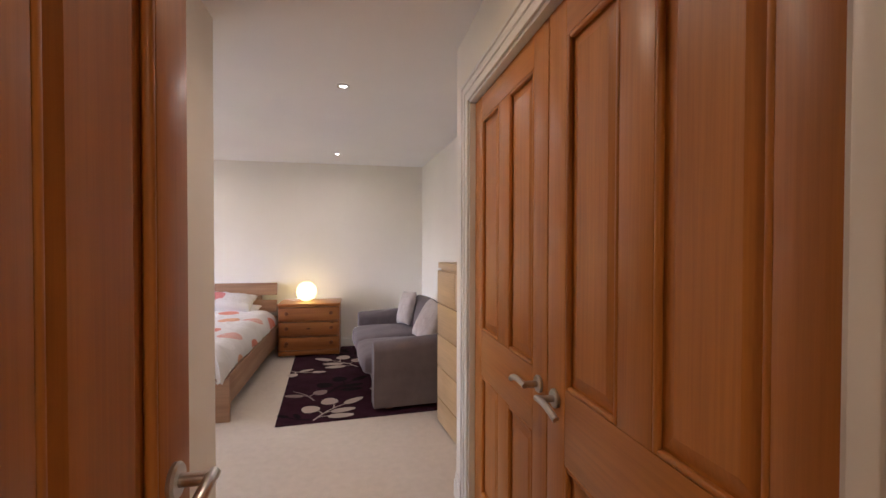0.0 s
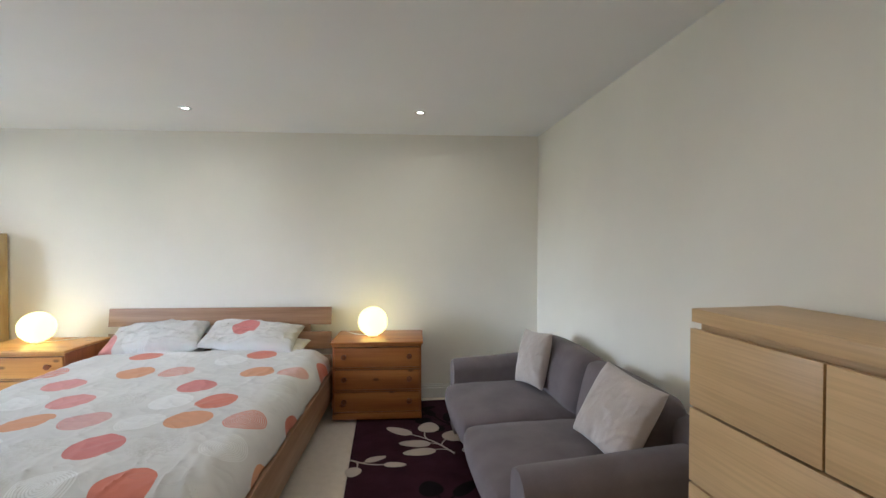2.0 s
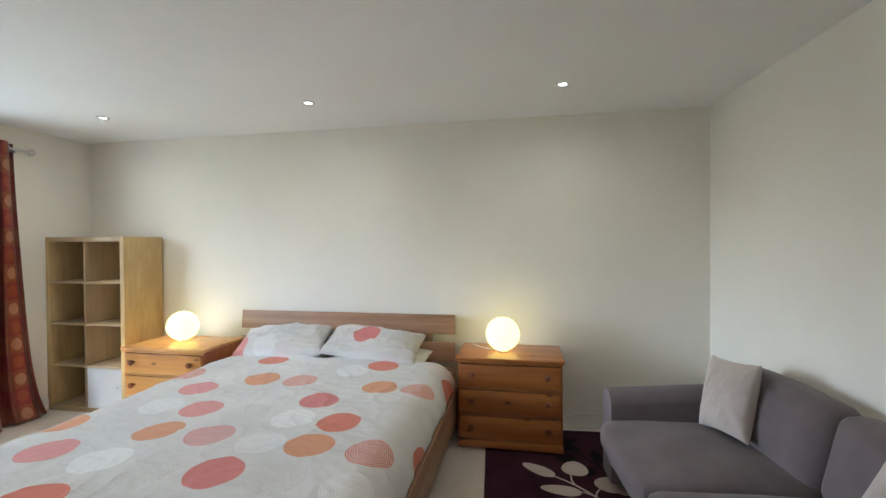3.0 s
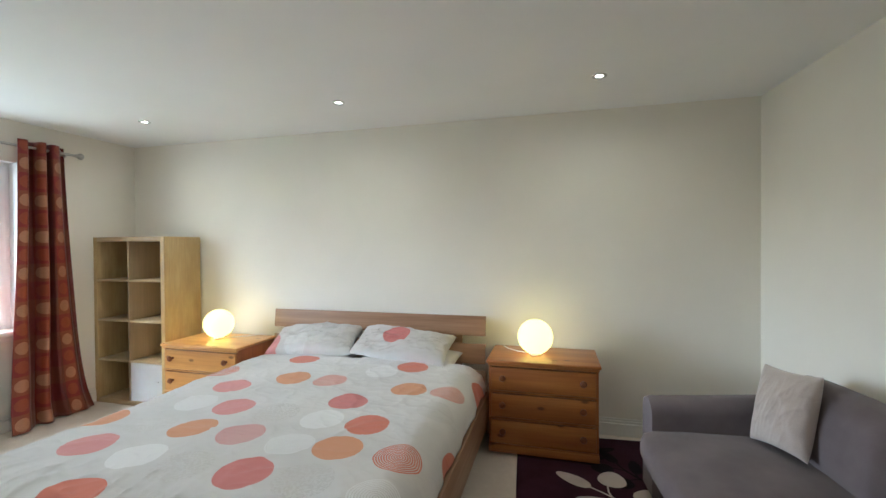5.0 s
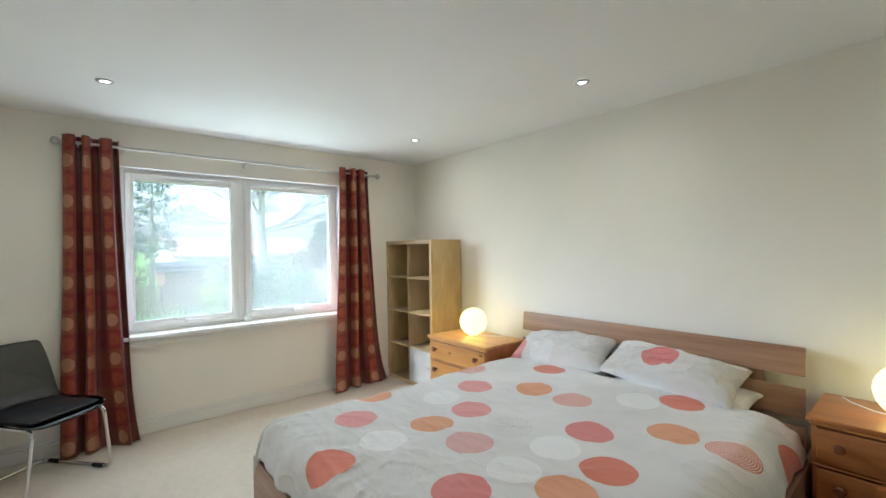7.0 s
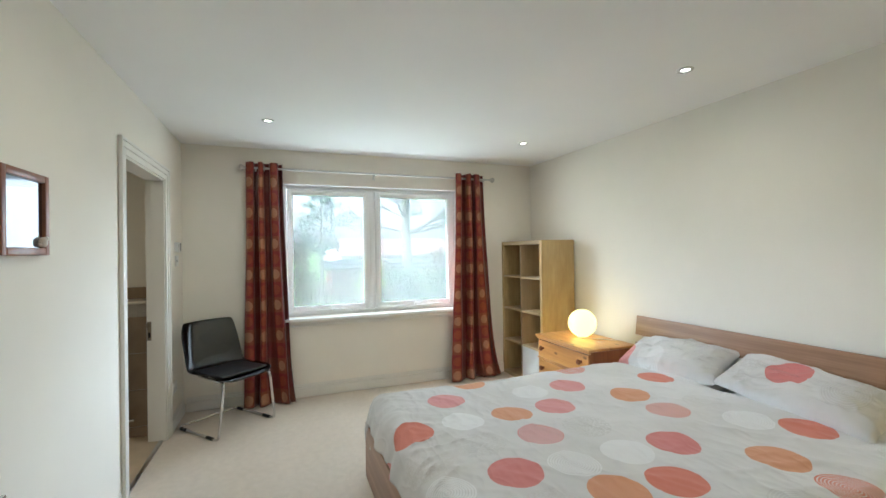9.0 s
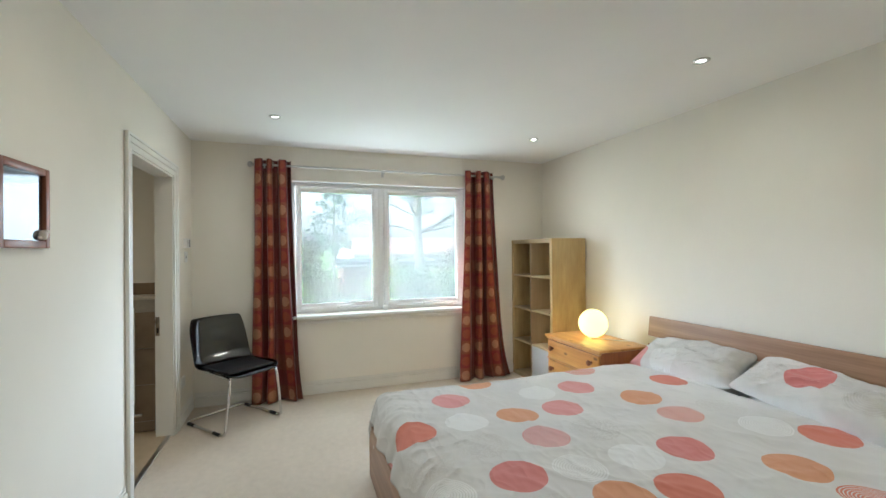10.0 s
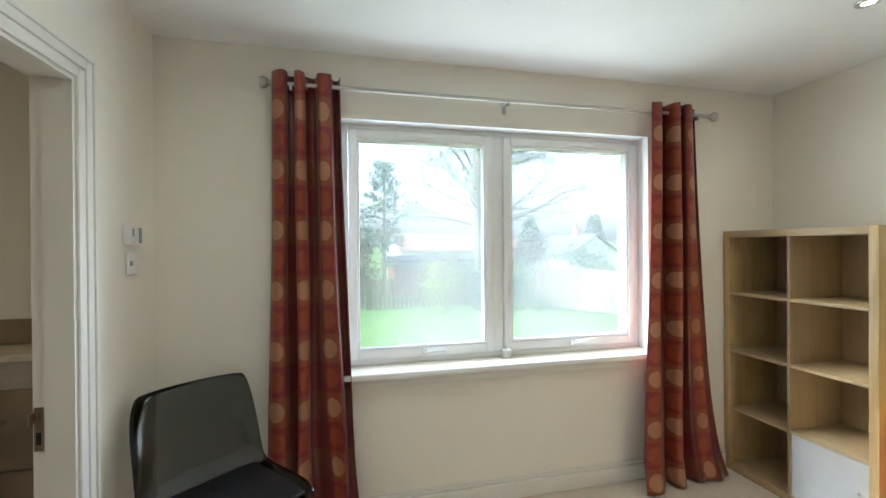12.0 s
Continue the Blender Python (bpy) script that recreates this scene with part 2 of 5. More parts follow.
def curtain_material():
    """Woven stripes of red and rust with rows of pale and orange discs; the cloth's own metres are in its UV map."""
    m, nd, ln, b = nodes_of("red_disc_curtain_cloth")
    uv = nd.new("ShaderNodeTexCoord").outputs["UV"]
    sep = nd.new("ShaderNodeSeparateXYZ")
    ln.new(uv, sep.inputs[0])
    cell = 0.1415
    u, v = calc(nd, ln, "ADD", calc(nd, ln, "DIVIDE", sep.outputs[0], 0.25), 0.25), calc(nd, ln, "DIVIDE", sep.outputs[1], cell)
    fu, fv = calc(nd, ln, "SUBTRACT", calc(nd, ln, "FRACT", u), 0.5), calc(nd, ln, "SUBTRACT", calc(nd, ln, "FRACT", v), 0.5)
    du, dv = calc(nd, ln, "MULTIPLY", fu, 0.25), calc(nd, ln, "MULTIPLY", fv, cell)
    d = calc(nd, ln, "SQRT", calc(nd, ln, "ADD", calc(nd, ln, "MULTIPLY", du, du), calc(nd, ln, "MULTIPLY", dv, dv)))
    disc = calc(nd, ln, "LESS_THAN", d, 0.047)
    odd = calc(nd, ln, "LESS_THAN", calc(nd, ln, "FRACT", calc(nd, ln, "MULTIPLY", v, 0.5)), 0.5)
    fine = noise_tex(nd, ln, uv, 420, 2)
    slub = noise_tex(nd, ln, uv, 60, 3, 0.6, (0.3, 4.0, 1.0))
    ground = mix(nd, ln, odd, (0.21, 0.010, 0.008), (0.23, 0.050, 0.016))
    spots = mix(nd, ln, odd, (0.26, 0.042, 0.011), (0.40, 0.185, 0.092))
    c = mix(nd, ln, disc, ground, spots)
    # dark columns: a maroon stripe in the cloth plus painted shade of deep folds
    stripe_shade = calc(nd, ln, "GREATER_THAN", calc(nd, ln, "ABSOLUTE", du), 0.058)
    c = mix(nd, ln, calc(nd, ln, "MULTIPLY", stripe_shade, 0.5), c, (0.050, 0.010, 0.007))
    c = mix(nd, ln, 0.5, c, ramp(nd, ln, slub, [(0.3, (0.6, 0.6, 0.6)), (0.7, (1.0, 1.0, 1.0))]), "MULTIPLY")
    ln.new(c, b.inputs["Base Color"])
    b.inputs["Roughness"].default_value, b.inputs["Sheen Weight"].default_value = 0.4, 0.15
    bump(nd, ln, b, fine, 0.15, 0.002)
    return m


M_CURTAIN = curtain_material()

CORAL, ORANGE, PINK, ROSE, PALE, CHALK = (0.58, 0.155, 0.085), (0.61, 0.27, 0.12), (0.63, 0.255, 0.235), (0.57, 0.17, 0.15), (0.585, 0.56, 0.53), (0.76, 0.75, 0.735)


def printed_linen(name, discs, ground=(0.64, 0.62, 0.595)):
    """Pale cotton printed with discs: x, y in metres on the cloth's UV map, radius, colour, kind (0 plain, 1 rings, 2 speckled)."""
    m, nd, ln, b = nodes_of(name)
    uv = nd.new("ShaderNodeTexCoord").outputs["UV"]
    wob = noise_tex(nd, ln, uv, 3.0, 3)
    blot = noise_tex(nd, ln, uv, 2.2, 4)
    speck = noise_tex(nd, ln, uv, 85, 2)
    c = ramp(nd, ln, blot, [(0.35, tuple(g * 0.92 for g in ground)), (0.65, tuple(min(1, g * 1.05) for g in ground))])
    for x, y, r, col, kind in discs:
        s = nd.new("ShaderNodeVectorMath")
        s.operation = "DISTANCE"
        ln.new(uv, s.inputs[0])
        s.inputs[1].default_value = (x, y, 0)
        d = s.outputs["Value"]
        f = calc(nd, ln, "LESS_THAN", d, r)
        if kind == 1:
            rings = calc(nd, ln, "GREATER_THAN", calc(nd, ln, "FRACT", calc(nd, ln, "MULTIPLY", d, 95.0)), 0.36)
            f = calc(nd, ln, "MULTIPLY", f, rings)
        elif kind == 2:
            f = calc(nd, ln, "MULTIPLY", f, calc(nd, ln, "GREATER_THAN", speck, 0.5))
        c = mix(nd, ln, calc(nd, ln, "MULTIPLY", f, 0.93), c, col)
    ln.new(c, b.inputs["Base Color"])
    b.inputs["Roughness"].default_value, b.inputs["Sheen Weight"].default_value = 0.88, 0.1
    ridge = calc(nd, ln, "ABSOLUTE", calc(nd, ln, "SUBTRACT", noise_tex(nd, ln, uv, 4.0, 2, 0.5, (1.0, 1.8, 1.0)), 0.5))
    ridge = calc(nd, ln, "POWER", calc(nd, ln, "SUBTRACT", 1.0, calc(nd, ln, "MULTIPLY", ridge, 2.0)), 6.0)
    bump(nd, ln, b, calc(nd, ln, "ADD", calc(nd, ln, "MULTIPLY", noise_tex(nd, ln, uv, 12, 5), 0.35), ridge), 0.20, 0.02)
    return m


# ---- mesh helpers ----
def box(bm, x0, x1, y0, y1, z0, z1, bevel=0.0, seg=2):
    mt = Matrix.Translation(((x0 + x1) / 2, (y0 + y1) / 2, (z0 + z1) / 2)) @ Matrix.Diagonal((x1 - x0, y1 - y0, z1 - z0, 1))
    vs = bmesh.ops.create_cube(bm, size=1, matrix=mt)["verts"]
    if bevel:
        es = list({e for v in vs for e in v.link_edges})
        bmesh.ops.bevel(bm, geom=es, offset=bevel, segments=seg, affect="EDGES", profile=0.5, clamp_overlap=True)
    return bm


def boxes(*spans, bevel=0.0, seg=2):
    bm = bmesh.new()
    for s in spans:
        box(bm, *s, bevel=bevel, seg=seg)
    return bm


def rod_between(bm, a, b_, r, seg=14, r2=None):
    a, b_ = Vector(a), Vector(b_)
    q = (b_ - a).to_track_quat("Z", "Y").to_matrix().to_4x4()
    bmesh.ops.create_cone(bm, cap_ends=True, segments=seg, radius1=r, radius2=r if r2 is None else r2, depth=(b_ - a).length,
                          matrix=Matrix.Translation((a + b_) / 2) @ q)
    return bm


def ball(bm, c, r, u=20, v=12, squash=(1, 1, 1)):
    bmesh.ops.create_uvsphere(bm, u_segments=u, v_segments=v, radius=r, matrix=Matrix.Translation(c) @ Matrix.Diagonal((*squash, 1)))
    return bm


def tube(bm, pts, r, seg=10, closed=False):
    """A bent tube through the points."""
    pts = [Vector(p) for p in pts]
    n, rings = len(pts), []
    up = Vector((0, 0, 1))
    for i, p in enumerate(pts):
        a = pts[(i - 1) % n] if closed or i else p
        c = pts[(i + 1) % n] if closed or i < n - 1 else p
        t = (c - a).normalized()
        side = t.cross(up)
        if side.length < 0.15:
            side = t.cross(Vector((0.3, 1, 0)))
        side.normalize()
        nrm = side.cross(t).normalized()
        rings.append([bm.verts.new(p + r * (math.cos(k * math.tau / seg) * side + math.sin(k * math.tau / seg) * nrm)) for k in range(seg)])
    for i in range(n if closed else n - 1):
        p, q = rings[i], rings[(i + 1) % n]
        for k in range(seg):
            bm.faces.new((p[k], p[(k + 1) % seg], q[(k + 1) % seg], q[k]))
    if not closed:
        bm.faces.new(rings[0][::-1])
        bm.faces.new(rings[-1])
    return bm


def arc_path(corners, r, n=6):
    """A path through the corners with each inner corner rounded."""
    pts = [Vector(c) for c in corners]
    out = [pts[0]]
    for a, b_, c in zip(pts, pts[1:], pts[2:]):
        p, q = b_ + (a - b_).normalized() * r, b_ + (c - b_).normalized() * r
        for i in range(n + 1):
            k = i / n
            out.append((1 - k) ** 2 * p + 2 * k * (1 - k) * b_ + k * k * q)
    return out + [pts[-1]]


def lathe(bm, profile, m=None, seg=24):
    rows = []
    for r, z in profile:
        rows.append([bm.verts.new((r * math.cos(k * math.tau / seg), r * math.sin(k * math.tau / seg), z)) for k in range(seg)] if r > 1e-5 else [bm.verts.new((0, 0, z))])
    for a, b_ in zip(rows, rows[1:]):
        for k in range(seg):
            j = (k + 1) % seg
            f = [a[k % len(a)], a[j % len(a)], b_[j % len(b_)], b_[k % len(b_)]]
            f = list(dict.fromkeys(f))
            if len(f) > 2:
                bm.faces.new(f)
    if m is not None:
        bmesh.ops.transform(bm, matrix=m, verts=[v for r in rows for v in r])
    return bm


def mesh_of(name, bm, material, smooth=True):
    bmesh.ops.recalc_face_normals(bm, faces=bm.faces)
    me = bpy.data.meshes.new(name)
    bm.to_mesh(me)
    bm.free()
    if material:
        me.materials.append(material)
    if smooth:
        me.polygons.foreach_set("use_smooth", [True] * len(me.polygons))
        me.set_sharp_from_angle(angle=radians(35))
    return me


def part(name, bm, material, parent, label="", smooth=True, m=None):
    ob = new(name, mesh_of(name, bm, material, smooth))
    ob.parent = parent
    if m is not None:
        ob.matrix_basis = m
    return tagged(ob, label)


def thing(name, m, label, category, group=""):
    ob = new(name)
    ob.empty_display_size = 0.1
    ob.matrix_basis = m
    return tagged(ob, label, category, group)


def structure(name, bm, material, label="", category="", smooth=False):
    return tagged(new(name, mesh_of(name, bm, material, smooth)), label, category, kind="structure")


# ---- the room's numbers ----
WX, NY, SY, CZ = -4.06, 6.45, 2.85, 2.385        # west, north and south walls, ceiling
PX0, PX1, DY = -0.17, 1.0, 0.70                  # passage walls and the entrance wall's inner face
E_S, E_N = 1.52, 1.325                           # the east wall leans in a little towards the north

# floor, ceiling
structure("floor", boxes((-4.4, 1.9, -2.0, 6.8, -0.12, 0.0)), M_CARPET, "beige cut-pile fitted carpet", "carpet")
structure("ceiling", boxes((-4.4, 1.9, -2.0, 6.8, CZ, CZ + 0.12)), M_CEIL, "smooth white painted ceiling", "ceiling")

# walls
structure("wall_north", boxes((-4.36, 1.7, NY, NY + 0.2, 0, CZ)), M_WALL, "cream painted plaster wall behind the bed", "wall")
bm = bmesh.new()
box(bm, 0, 0.2, 0, 3.75, 0, CZ)
e = structure("wall_east", bm, M_WALL, "cream painted plaster wall beside the sofa", "wall")
e.matrix_basis = pose(E_S, 2.88, 0, 0, 0, math.degrees(math.atan2(E_S - E_N, NY - 2.88)))
WY0, WY1, WZ0, WZ1 = 3.69, 5.50, 0.77, 2.065     # window opening
structure("wall_west", boxes((-4.36, WX, -0.6, WY0, 0, CZ), (-4.36, WX, WY1, NY, 0, CZ), (-4.36, WX, WY0, WY1, 0, WZ0), (-4.36, WX, WY0, WY1, WZ1, CZ)),
          M_WALL, "cream painted plaster wall with the window", "wall")
EX0, EX1, EZ = -3.47, -2.60, 1.965               # en-suite doorway
structure("wall_south", boxes((-4.06, EX0, 2.73, SY, 0, CZ), (EX1, PX0, 2.73, SY, 0, CZ), (EX0, EX1, 2.73, SY, EZ, CZ)),
          M_WALL, "cream painted plaster wall with the bathroom doorway", "wall")
structure("wall_passage_west", boxes((PX0 - 0.12, PX0, DY, 2.73, 0, CZ)), M_WALL, "cream painted passage wall", "wall")
CY0, CY1, CTOP = 1.085, 2.69, 2.035              # closet opening
structure("wall_closet", boxes((PX1, 1.1, DY, CY0, 0, CZ), (PX1, 1.1, CY1, 2.94, 0, CZ), (PX1, 1.1, CY0, CY1, CTOP, CZ), (1.1, 1.7, 2.84, 2.94, 0, CZ)),
          M_WALL, "cream painted wall round the wardrobe doors", "wall")
structure("closet_back", boxes((1.1, 1.7, DY, 1.0, 0, CZ), (1.62, 1.72, 1.0, 2.84, 0, CZ)), M_WALL, "plain inner wall of the wardrobe recess", "wall")
structure("wall_entrance", boxes((-0.6, 0.16, 0.56, DY, 0, CZ), (0.98, 1.75, 0.56, DY, 0, CZ), (0.16, 0.98, 0.56, DY, 2.03, CZ)), M_WALL, "cream painted wall with the entrance doorway", "wall")
structure("wall_hall", boxes((-0.7, -0.6, -1.3, 0.7, 0, CZ), (1.75, 1.85, -1.3, 0.7, 0, CZ), (-0.7, 1.85, -1.4, -1.3, 0, CZ)), M_WALL, "plain hall walls", "wall")

# ---- trim: skirting boards and architraves ----
def skirting(name, spans):
    return structure(name, boxes(*spans, bevel=0.004, seg=1), M_TRIM, "white painted skirting board", "skirting board")


def skirt_x(x0, x1, y, d):
    """Board along x on the face y; d is the way it stands out."""
    a, b_ = sorted((y, y + d * 0.016))
    a2, b2 = sorted((y, y + d * 0.010))
    return [(x0, x1, a, b_, 0.001, 0.092), (x0, x1, a2, b2, 0.094, 0.112), (x0, x1, min(y, y + d * 0.006), max(y, y + d * 0.006), 0.114, 0.128)]


def skirt_y(y0, y1, x, d):
    a, b_ = sorted((x, x + d * 0.016))
    a2, b2 = sorted((x, x + d * 0.010))
    return [(a, b_, y0, y1, 0.001, 0.092), (a2, b2, y0, y1, 0.094, 0.112), (min(x, x + d * 0.006), max(x, x + d * 0.006), y0, y1, 0.114, 0.128)]


skirting("baseboard_north", skirt_x(-4.04, 1.30, NY, -1))
skirting("baseboard_west", skirt_y(2.87, 6.43, WX, 1))
skirting("baseboard_south", skirt_x(-4.04, EX0 - 0.11, SY, 1) + skirt_x(EX1 + 0.11, PX0, SY, 1))
skirting("baseboard_passage", skirt_y(1.0, 2.73, PX0, 1))
skirting("baseboard_corner", skirt_y(2.77, 2.94, PX1, -1))
sk = skirting("baseboard_east", skirt_y(0, 3.5, 0, -1))
sk.matrix_basis = pose(E_S, 2.96, 0, 0, 0, math.degrees(math.atan2(E_S - E_N, NY - 2.88)))


def architrave(name, along, a0, a1, top, face, d, label):
    """Moulded surround of an opening from a0 to a1 in a wall face; d is the way that it stands out."""
    spans = []
    for o0, o1, depth in ((0.0, 0.038, 0.012), (0.039, 0.072, 0.017), (0.073, 0.09, 0.022)):
        f0, f1 = sorted((face, face + d * depth))
        for l0, l1, z0, z1 in ((a0 - o1, a0 - o0, 0.001, top + o1), (a1 + o0, a1 + o1, 0.001, top + o1), (a0 - o0, a1 + o0, top + o0, top + o1)):
            spans.append((l0, l1, f0, f1, z0, z1) if along == "x" else (f0, f1, l0, l1, z0, z1))
    return structure(name, boxes(*spans, bevel=0.004, seg=2), M_TRIM, label, "door frame", True)


architrave("trim_bathroom_door", "x", EX0, EX1, EZ, SY, 1, "white painted moulded bathroom door surround")
architrave("trim_closet", "y", CY0, CY1, CTOP, PX1, -1, "white painted moulded wardrobe door surround")
structure("trim_bathroom_lining", boxes((EX0, EX0 + 0.012, 2.766, SY, 0, EZ - 0.012), (EX0, EX0 + 0.004, 2.73, 2.764, 0, EZ - 0.012),
          (EX1 - 0.012, EX1, 2.73, SY, 0, EZ - 0.012), (EX0, EX1, 2.73, SY, EZ - 0.012, EZ)), M_TRIM, "white painted door lining", "door frame")
structure("trim_threshold", boxes((EX0, EX1, 2.80, 2.83, 0.0, 0.008), bevel=0.003), M_STEEL, "grey metal threshold strip between carpet and tiles", "threshold")
structure("trim_closet_lining", boxes((PX1, 1.1, CY0 - 0.002, CY0 + 0.012, 0, CTOP), (PX1, 1.1, CY1 - 0.012, CY1 + 0.002, 0, CTOP), (PX1, 1.1, CY0, CY1, CTOP - 0.012, CTOP + 0.002)),
          M_TRIM, "white painted wardrobe lining", "door frame")

# strike plate on the bathroom door lining
st = thing("strike_plate", pose(EX0 + 0.005, 2.747, 0.83), "small dull brass strike plate on the white door lining", "strike plate")
part("plate", boxes((0, 0.003, -0.013, 0.013, -0.07, 0.07), bevel=0.001), M_BRONZE, st)
part("lip", boxes((0.003, 0.03, -0.020, -0.010, 0.02, 0.055), bevel=0.004), M_BRONZE, st)
# near-black slip stands in for the shade of the keep's hole
part("keep_hole_shade", boxes((0.003, 0.0045, -0.006, 0.008, -0.05, -0.01), bevel=0.0005), M_HOLE_SHADE, st)


# ---- panelled pine doors ----
def lever_handle(parent, m, flip):
    """Curved lever on a round rose; local x points out of the door and y along it."""
    h = part("handle", lathe(bmesh.new(), [(0, 0.0), (0.026, 0.0), (0.027, 0.006), (0.024, 0.010), (0.0, 0.010)], pose(0, 0, 0, 0, 90, 0)), M_STEEL, parent, "brushed steel lever handle", m=m)
    part("neck", rod_between(bmesh.new(), (0.008, 0, 0), (0.05, 0, 0), 0.010), M_STEEL, h)
    bm = bmesh.new()
    tube(bm, [(0.052 + 0.006 * math.sin(k / 9 * 3.1), flip * (-0.012 + 0.118 * k / 9), 0.012 * math.sin(k / 9 * 2.6) - 0.020 * (k / 9) ** 2) for k in range(10)], 0.0095, 12)
    part("lever", bm, M_STEEL, h)
    return h


def panel_door(name, m, width, height, label, stile=0.105, free=1, hinges=True):
    """Six-rail pine door, hinged at local y = 0 with its faces towards -x and +x; four sunk panels with raised fields."""
    d = thing(name, m, label, "door")
    t = 0.022
    mul = 0.11
    pw = (width - 2 * stile - mul) / 2
    cols = [(stile, stile + pw), (stile + pw + mul, width - stile)]
    z_low, z_l1, z_l2, z_top = 0.22, 0.76, 0.965, height - 0.105
    part("stile", boxes((-t, t, 0, stile, 0.006, height), bevel=0.003), M_DOOR, d)
    part("stile", boxes((-t, t, width - stile, width, 0.006, height), bevel=0.003), M_DOOR, d)
    for z0, z1 in ((0.006, z_low), (z_l1, z_l2), (z_top, height)):
        part("rail", boxes((-t + 0.0005, t - 0.0005, stile, width - stile, z0, z1), bevel=0.002), M_DOOR_Y, d)
    for z0, z1 in ((z_low, z_l1), (z_l2, z_top)):
        part("mullion", boxes((-t + 0.001, t - 0.001, cols[0][1], cols[1][0], z0, z1), bevel=0.002), M_DOOR, d)
        for y0, y1 in cols:
            p = part("panel", boxes((-0.006, 0.006, y0, y1, z0, z1)), M_DOOR, d, smooth=False)
            for sd in (-1, 1):
                # raised field with a sloping border
                bm = bmesh.new()
                i0, i1 = 0.018, 0.05
                lo = [bm.verts.new((sd * 0.006, y, z)) for y, z in ((y0 + i0, z0 + i0), (y1 - i0, z0 + i0), (y1 - i0, z1 - i0), (y0 + i0, z1 - i0))]
                hi = [bm.verts.new((sd * 0.015, y, z)) for y, z in ((y0 + i1, z0 + i1), (y1 - i1, z0 + i1), (y1 - i1, z1 - i1), (y0 + i1, z1 - i1))]
                bm.faces.new(hi)
                for k in range(4):
                    bm.faces.new((lo[k], lo[(k + 1) % 4], hi[(k + 1) % 4], hi[k]))
                part("field", bm, M_DOOR, p, smooth=False)
                x0, x1 = sorted((sd * 0.006, sd * 0.0225))
                for a in ((x0, x1, y0, y0 + 0.014, z0, z1), (x0, x1, y1 - 0.014, y1, z0, z1), (x0, x1, y0 + 0.014, y1 - 0.014, z0, z0 + 0.014), (x0, x1, y0 + 0.014, y1 - 0.014, z1 - 0.014, z1)):
                    part("bead", boxes(a, bevel=0.006, seg=3), M_DOOR, p)
    if hinges:
        for z in (0.22, 0.93, height - 0.19):
            bm = bmesh.new()
            rod_between(bm, (-t - 0.006, -0.004, z - 0.045), (-t - 0.006, -0.004, z + 0.045), 0.006)
            box(bm, -t - 0.003, -t + 0.001, -0.004, 0.006, z - 0.045, z + 0.045)
            part("hinge", bm, M_STEEL, d, "steel butt hinge")
    return d


M_DOOR_Y = wood("varnished_pine_rail", (0.41, 0.150, 0.020), (0.48, 0.185, 0.027), (0.55, 0.225, 0.037), 1, 0.42, 7, coat=0.12)
CW = (CY1 - CY0 - 0.024 - 0.005) / 2
far = panel_door("wardrobe_door", pose(1.05, CY1 - 0.012, 0, 0, 0, 180), CW, CTOP - 0.016, "varnished orange pine panelled wardrobe door, closed")
near = panel_door("wardrobe_door", pose(1.05, CY0 + 0.012, 0), CW, CTOP - 0.016, "varnished orange pine panelled wardrobe door, closed")
# the far leaf is turned round, so its outer face is +x there
lever_handle(far, pose(0.022, CW - 0.05, 0.93), -1)
lever_handle(near, pose(-0.022, CW - 0.055, 0.925, 0, 0, 180), 1)
entry = panel_door("entrance_door", pose(0.195, 0.715, 0, 0, 0, 0), 0.765, 1.995, "varnished orange pine panelled bedroom door, wide open", hinges=False)
lever_handle(entry, pose(0.022, 0.70, 1.01), -1)
lever_handle(entry, pose(-0.022, 0.70, 1.01, 0, 0, 180), 1)

# ---- window ----
win = tagged(new("window_1"), "white double-casement window over the garden", "window", kind="structure")
win.matrix_basis = pose(-4.19, WY0, WZ0)
W, H = WY1 - WY0, WZ1 - WZ0


def ring(y0, y1, z0, z1, x0, x1, w, wb=None, bevel=0.006):
    wb = wb or w
    return boxes((x0, x1, y0, y0 + w, z0, z1), (x0, x1, y1 - w, y1, z0, z1), (x0, x1, y0 + w, y1 - w, z0, z0 + wb), (x0, x1, y0 + w, y1 - w, z1 - w, z1), bevel=bevel)


part("window_frame", ring(0.0, W, 0.0, H, -0.05, 0.035, 0.035), M_UPVC, win)
MUL = 4.565 - WY0
part("mullion", boxes((-0.05, 0.04, MUL - 0.03, MUL + 0.03, 0.035, H - 0.035), bevel=0.006), M_UPVC, win)
for y0, y1 in ((0.036, MUL - 0.031), (MUL + 0.031, W - 0.036)):
    cs = part("casement", ring(y0, y1, 0.036, H - 0.036, -0.03, 0.055, 0.045), M_UPVC, win)
    part("inner_bead", ring(y0 + 0.045, y1 - 0.045, 0.081, H - 0.081, -0.005, 0.045, 0.012, bevel=0.004), M_UPVC, cs)
    pane = part("pane", boxes((-0.004, 0.004, y0 + 0.05, y1 - 0.05, 0.086, H - 0.086)), M_GLASS, cs, "window pane darkened to dim the garden view", smooth=False)
    pane.visible_shadow = False
    c = (y0 + y1) / 2
    part("trickle_vent", boxes((0.055, 0.068, c - 0.14, c + 0.14, H - 0.068, H - 0.046), bevel=0.004), M_UPVC, cs)
    hb = bmesh.new()
    box(hb, 0.055, 0.075, c - 0.012, c + 0.012, 0.045, 0.075, bevel=0.003)
    tube(hb, [(0.07, c + 0.0, 0.06), (0.09, c + 0.03, 0.066), (0.095, c + 0.07, 0.072), (0.085, c + 0.11, 0.066)], 0.006, 8)
    part("window_handle", hb, M_WHITE, cs, "white espagnolette window handle")
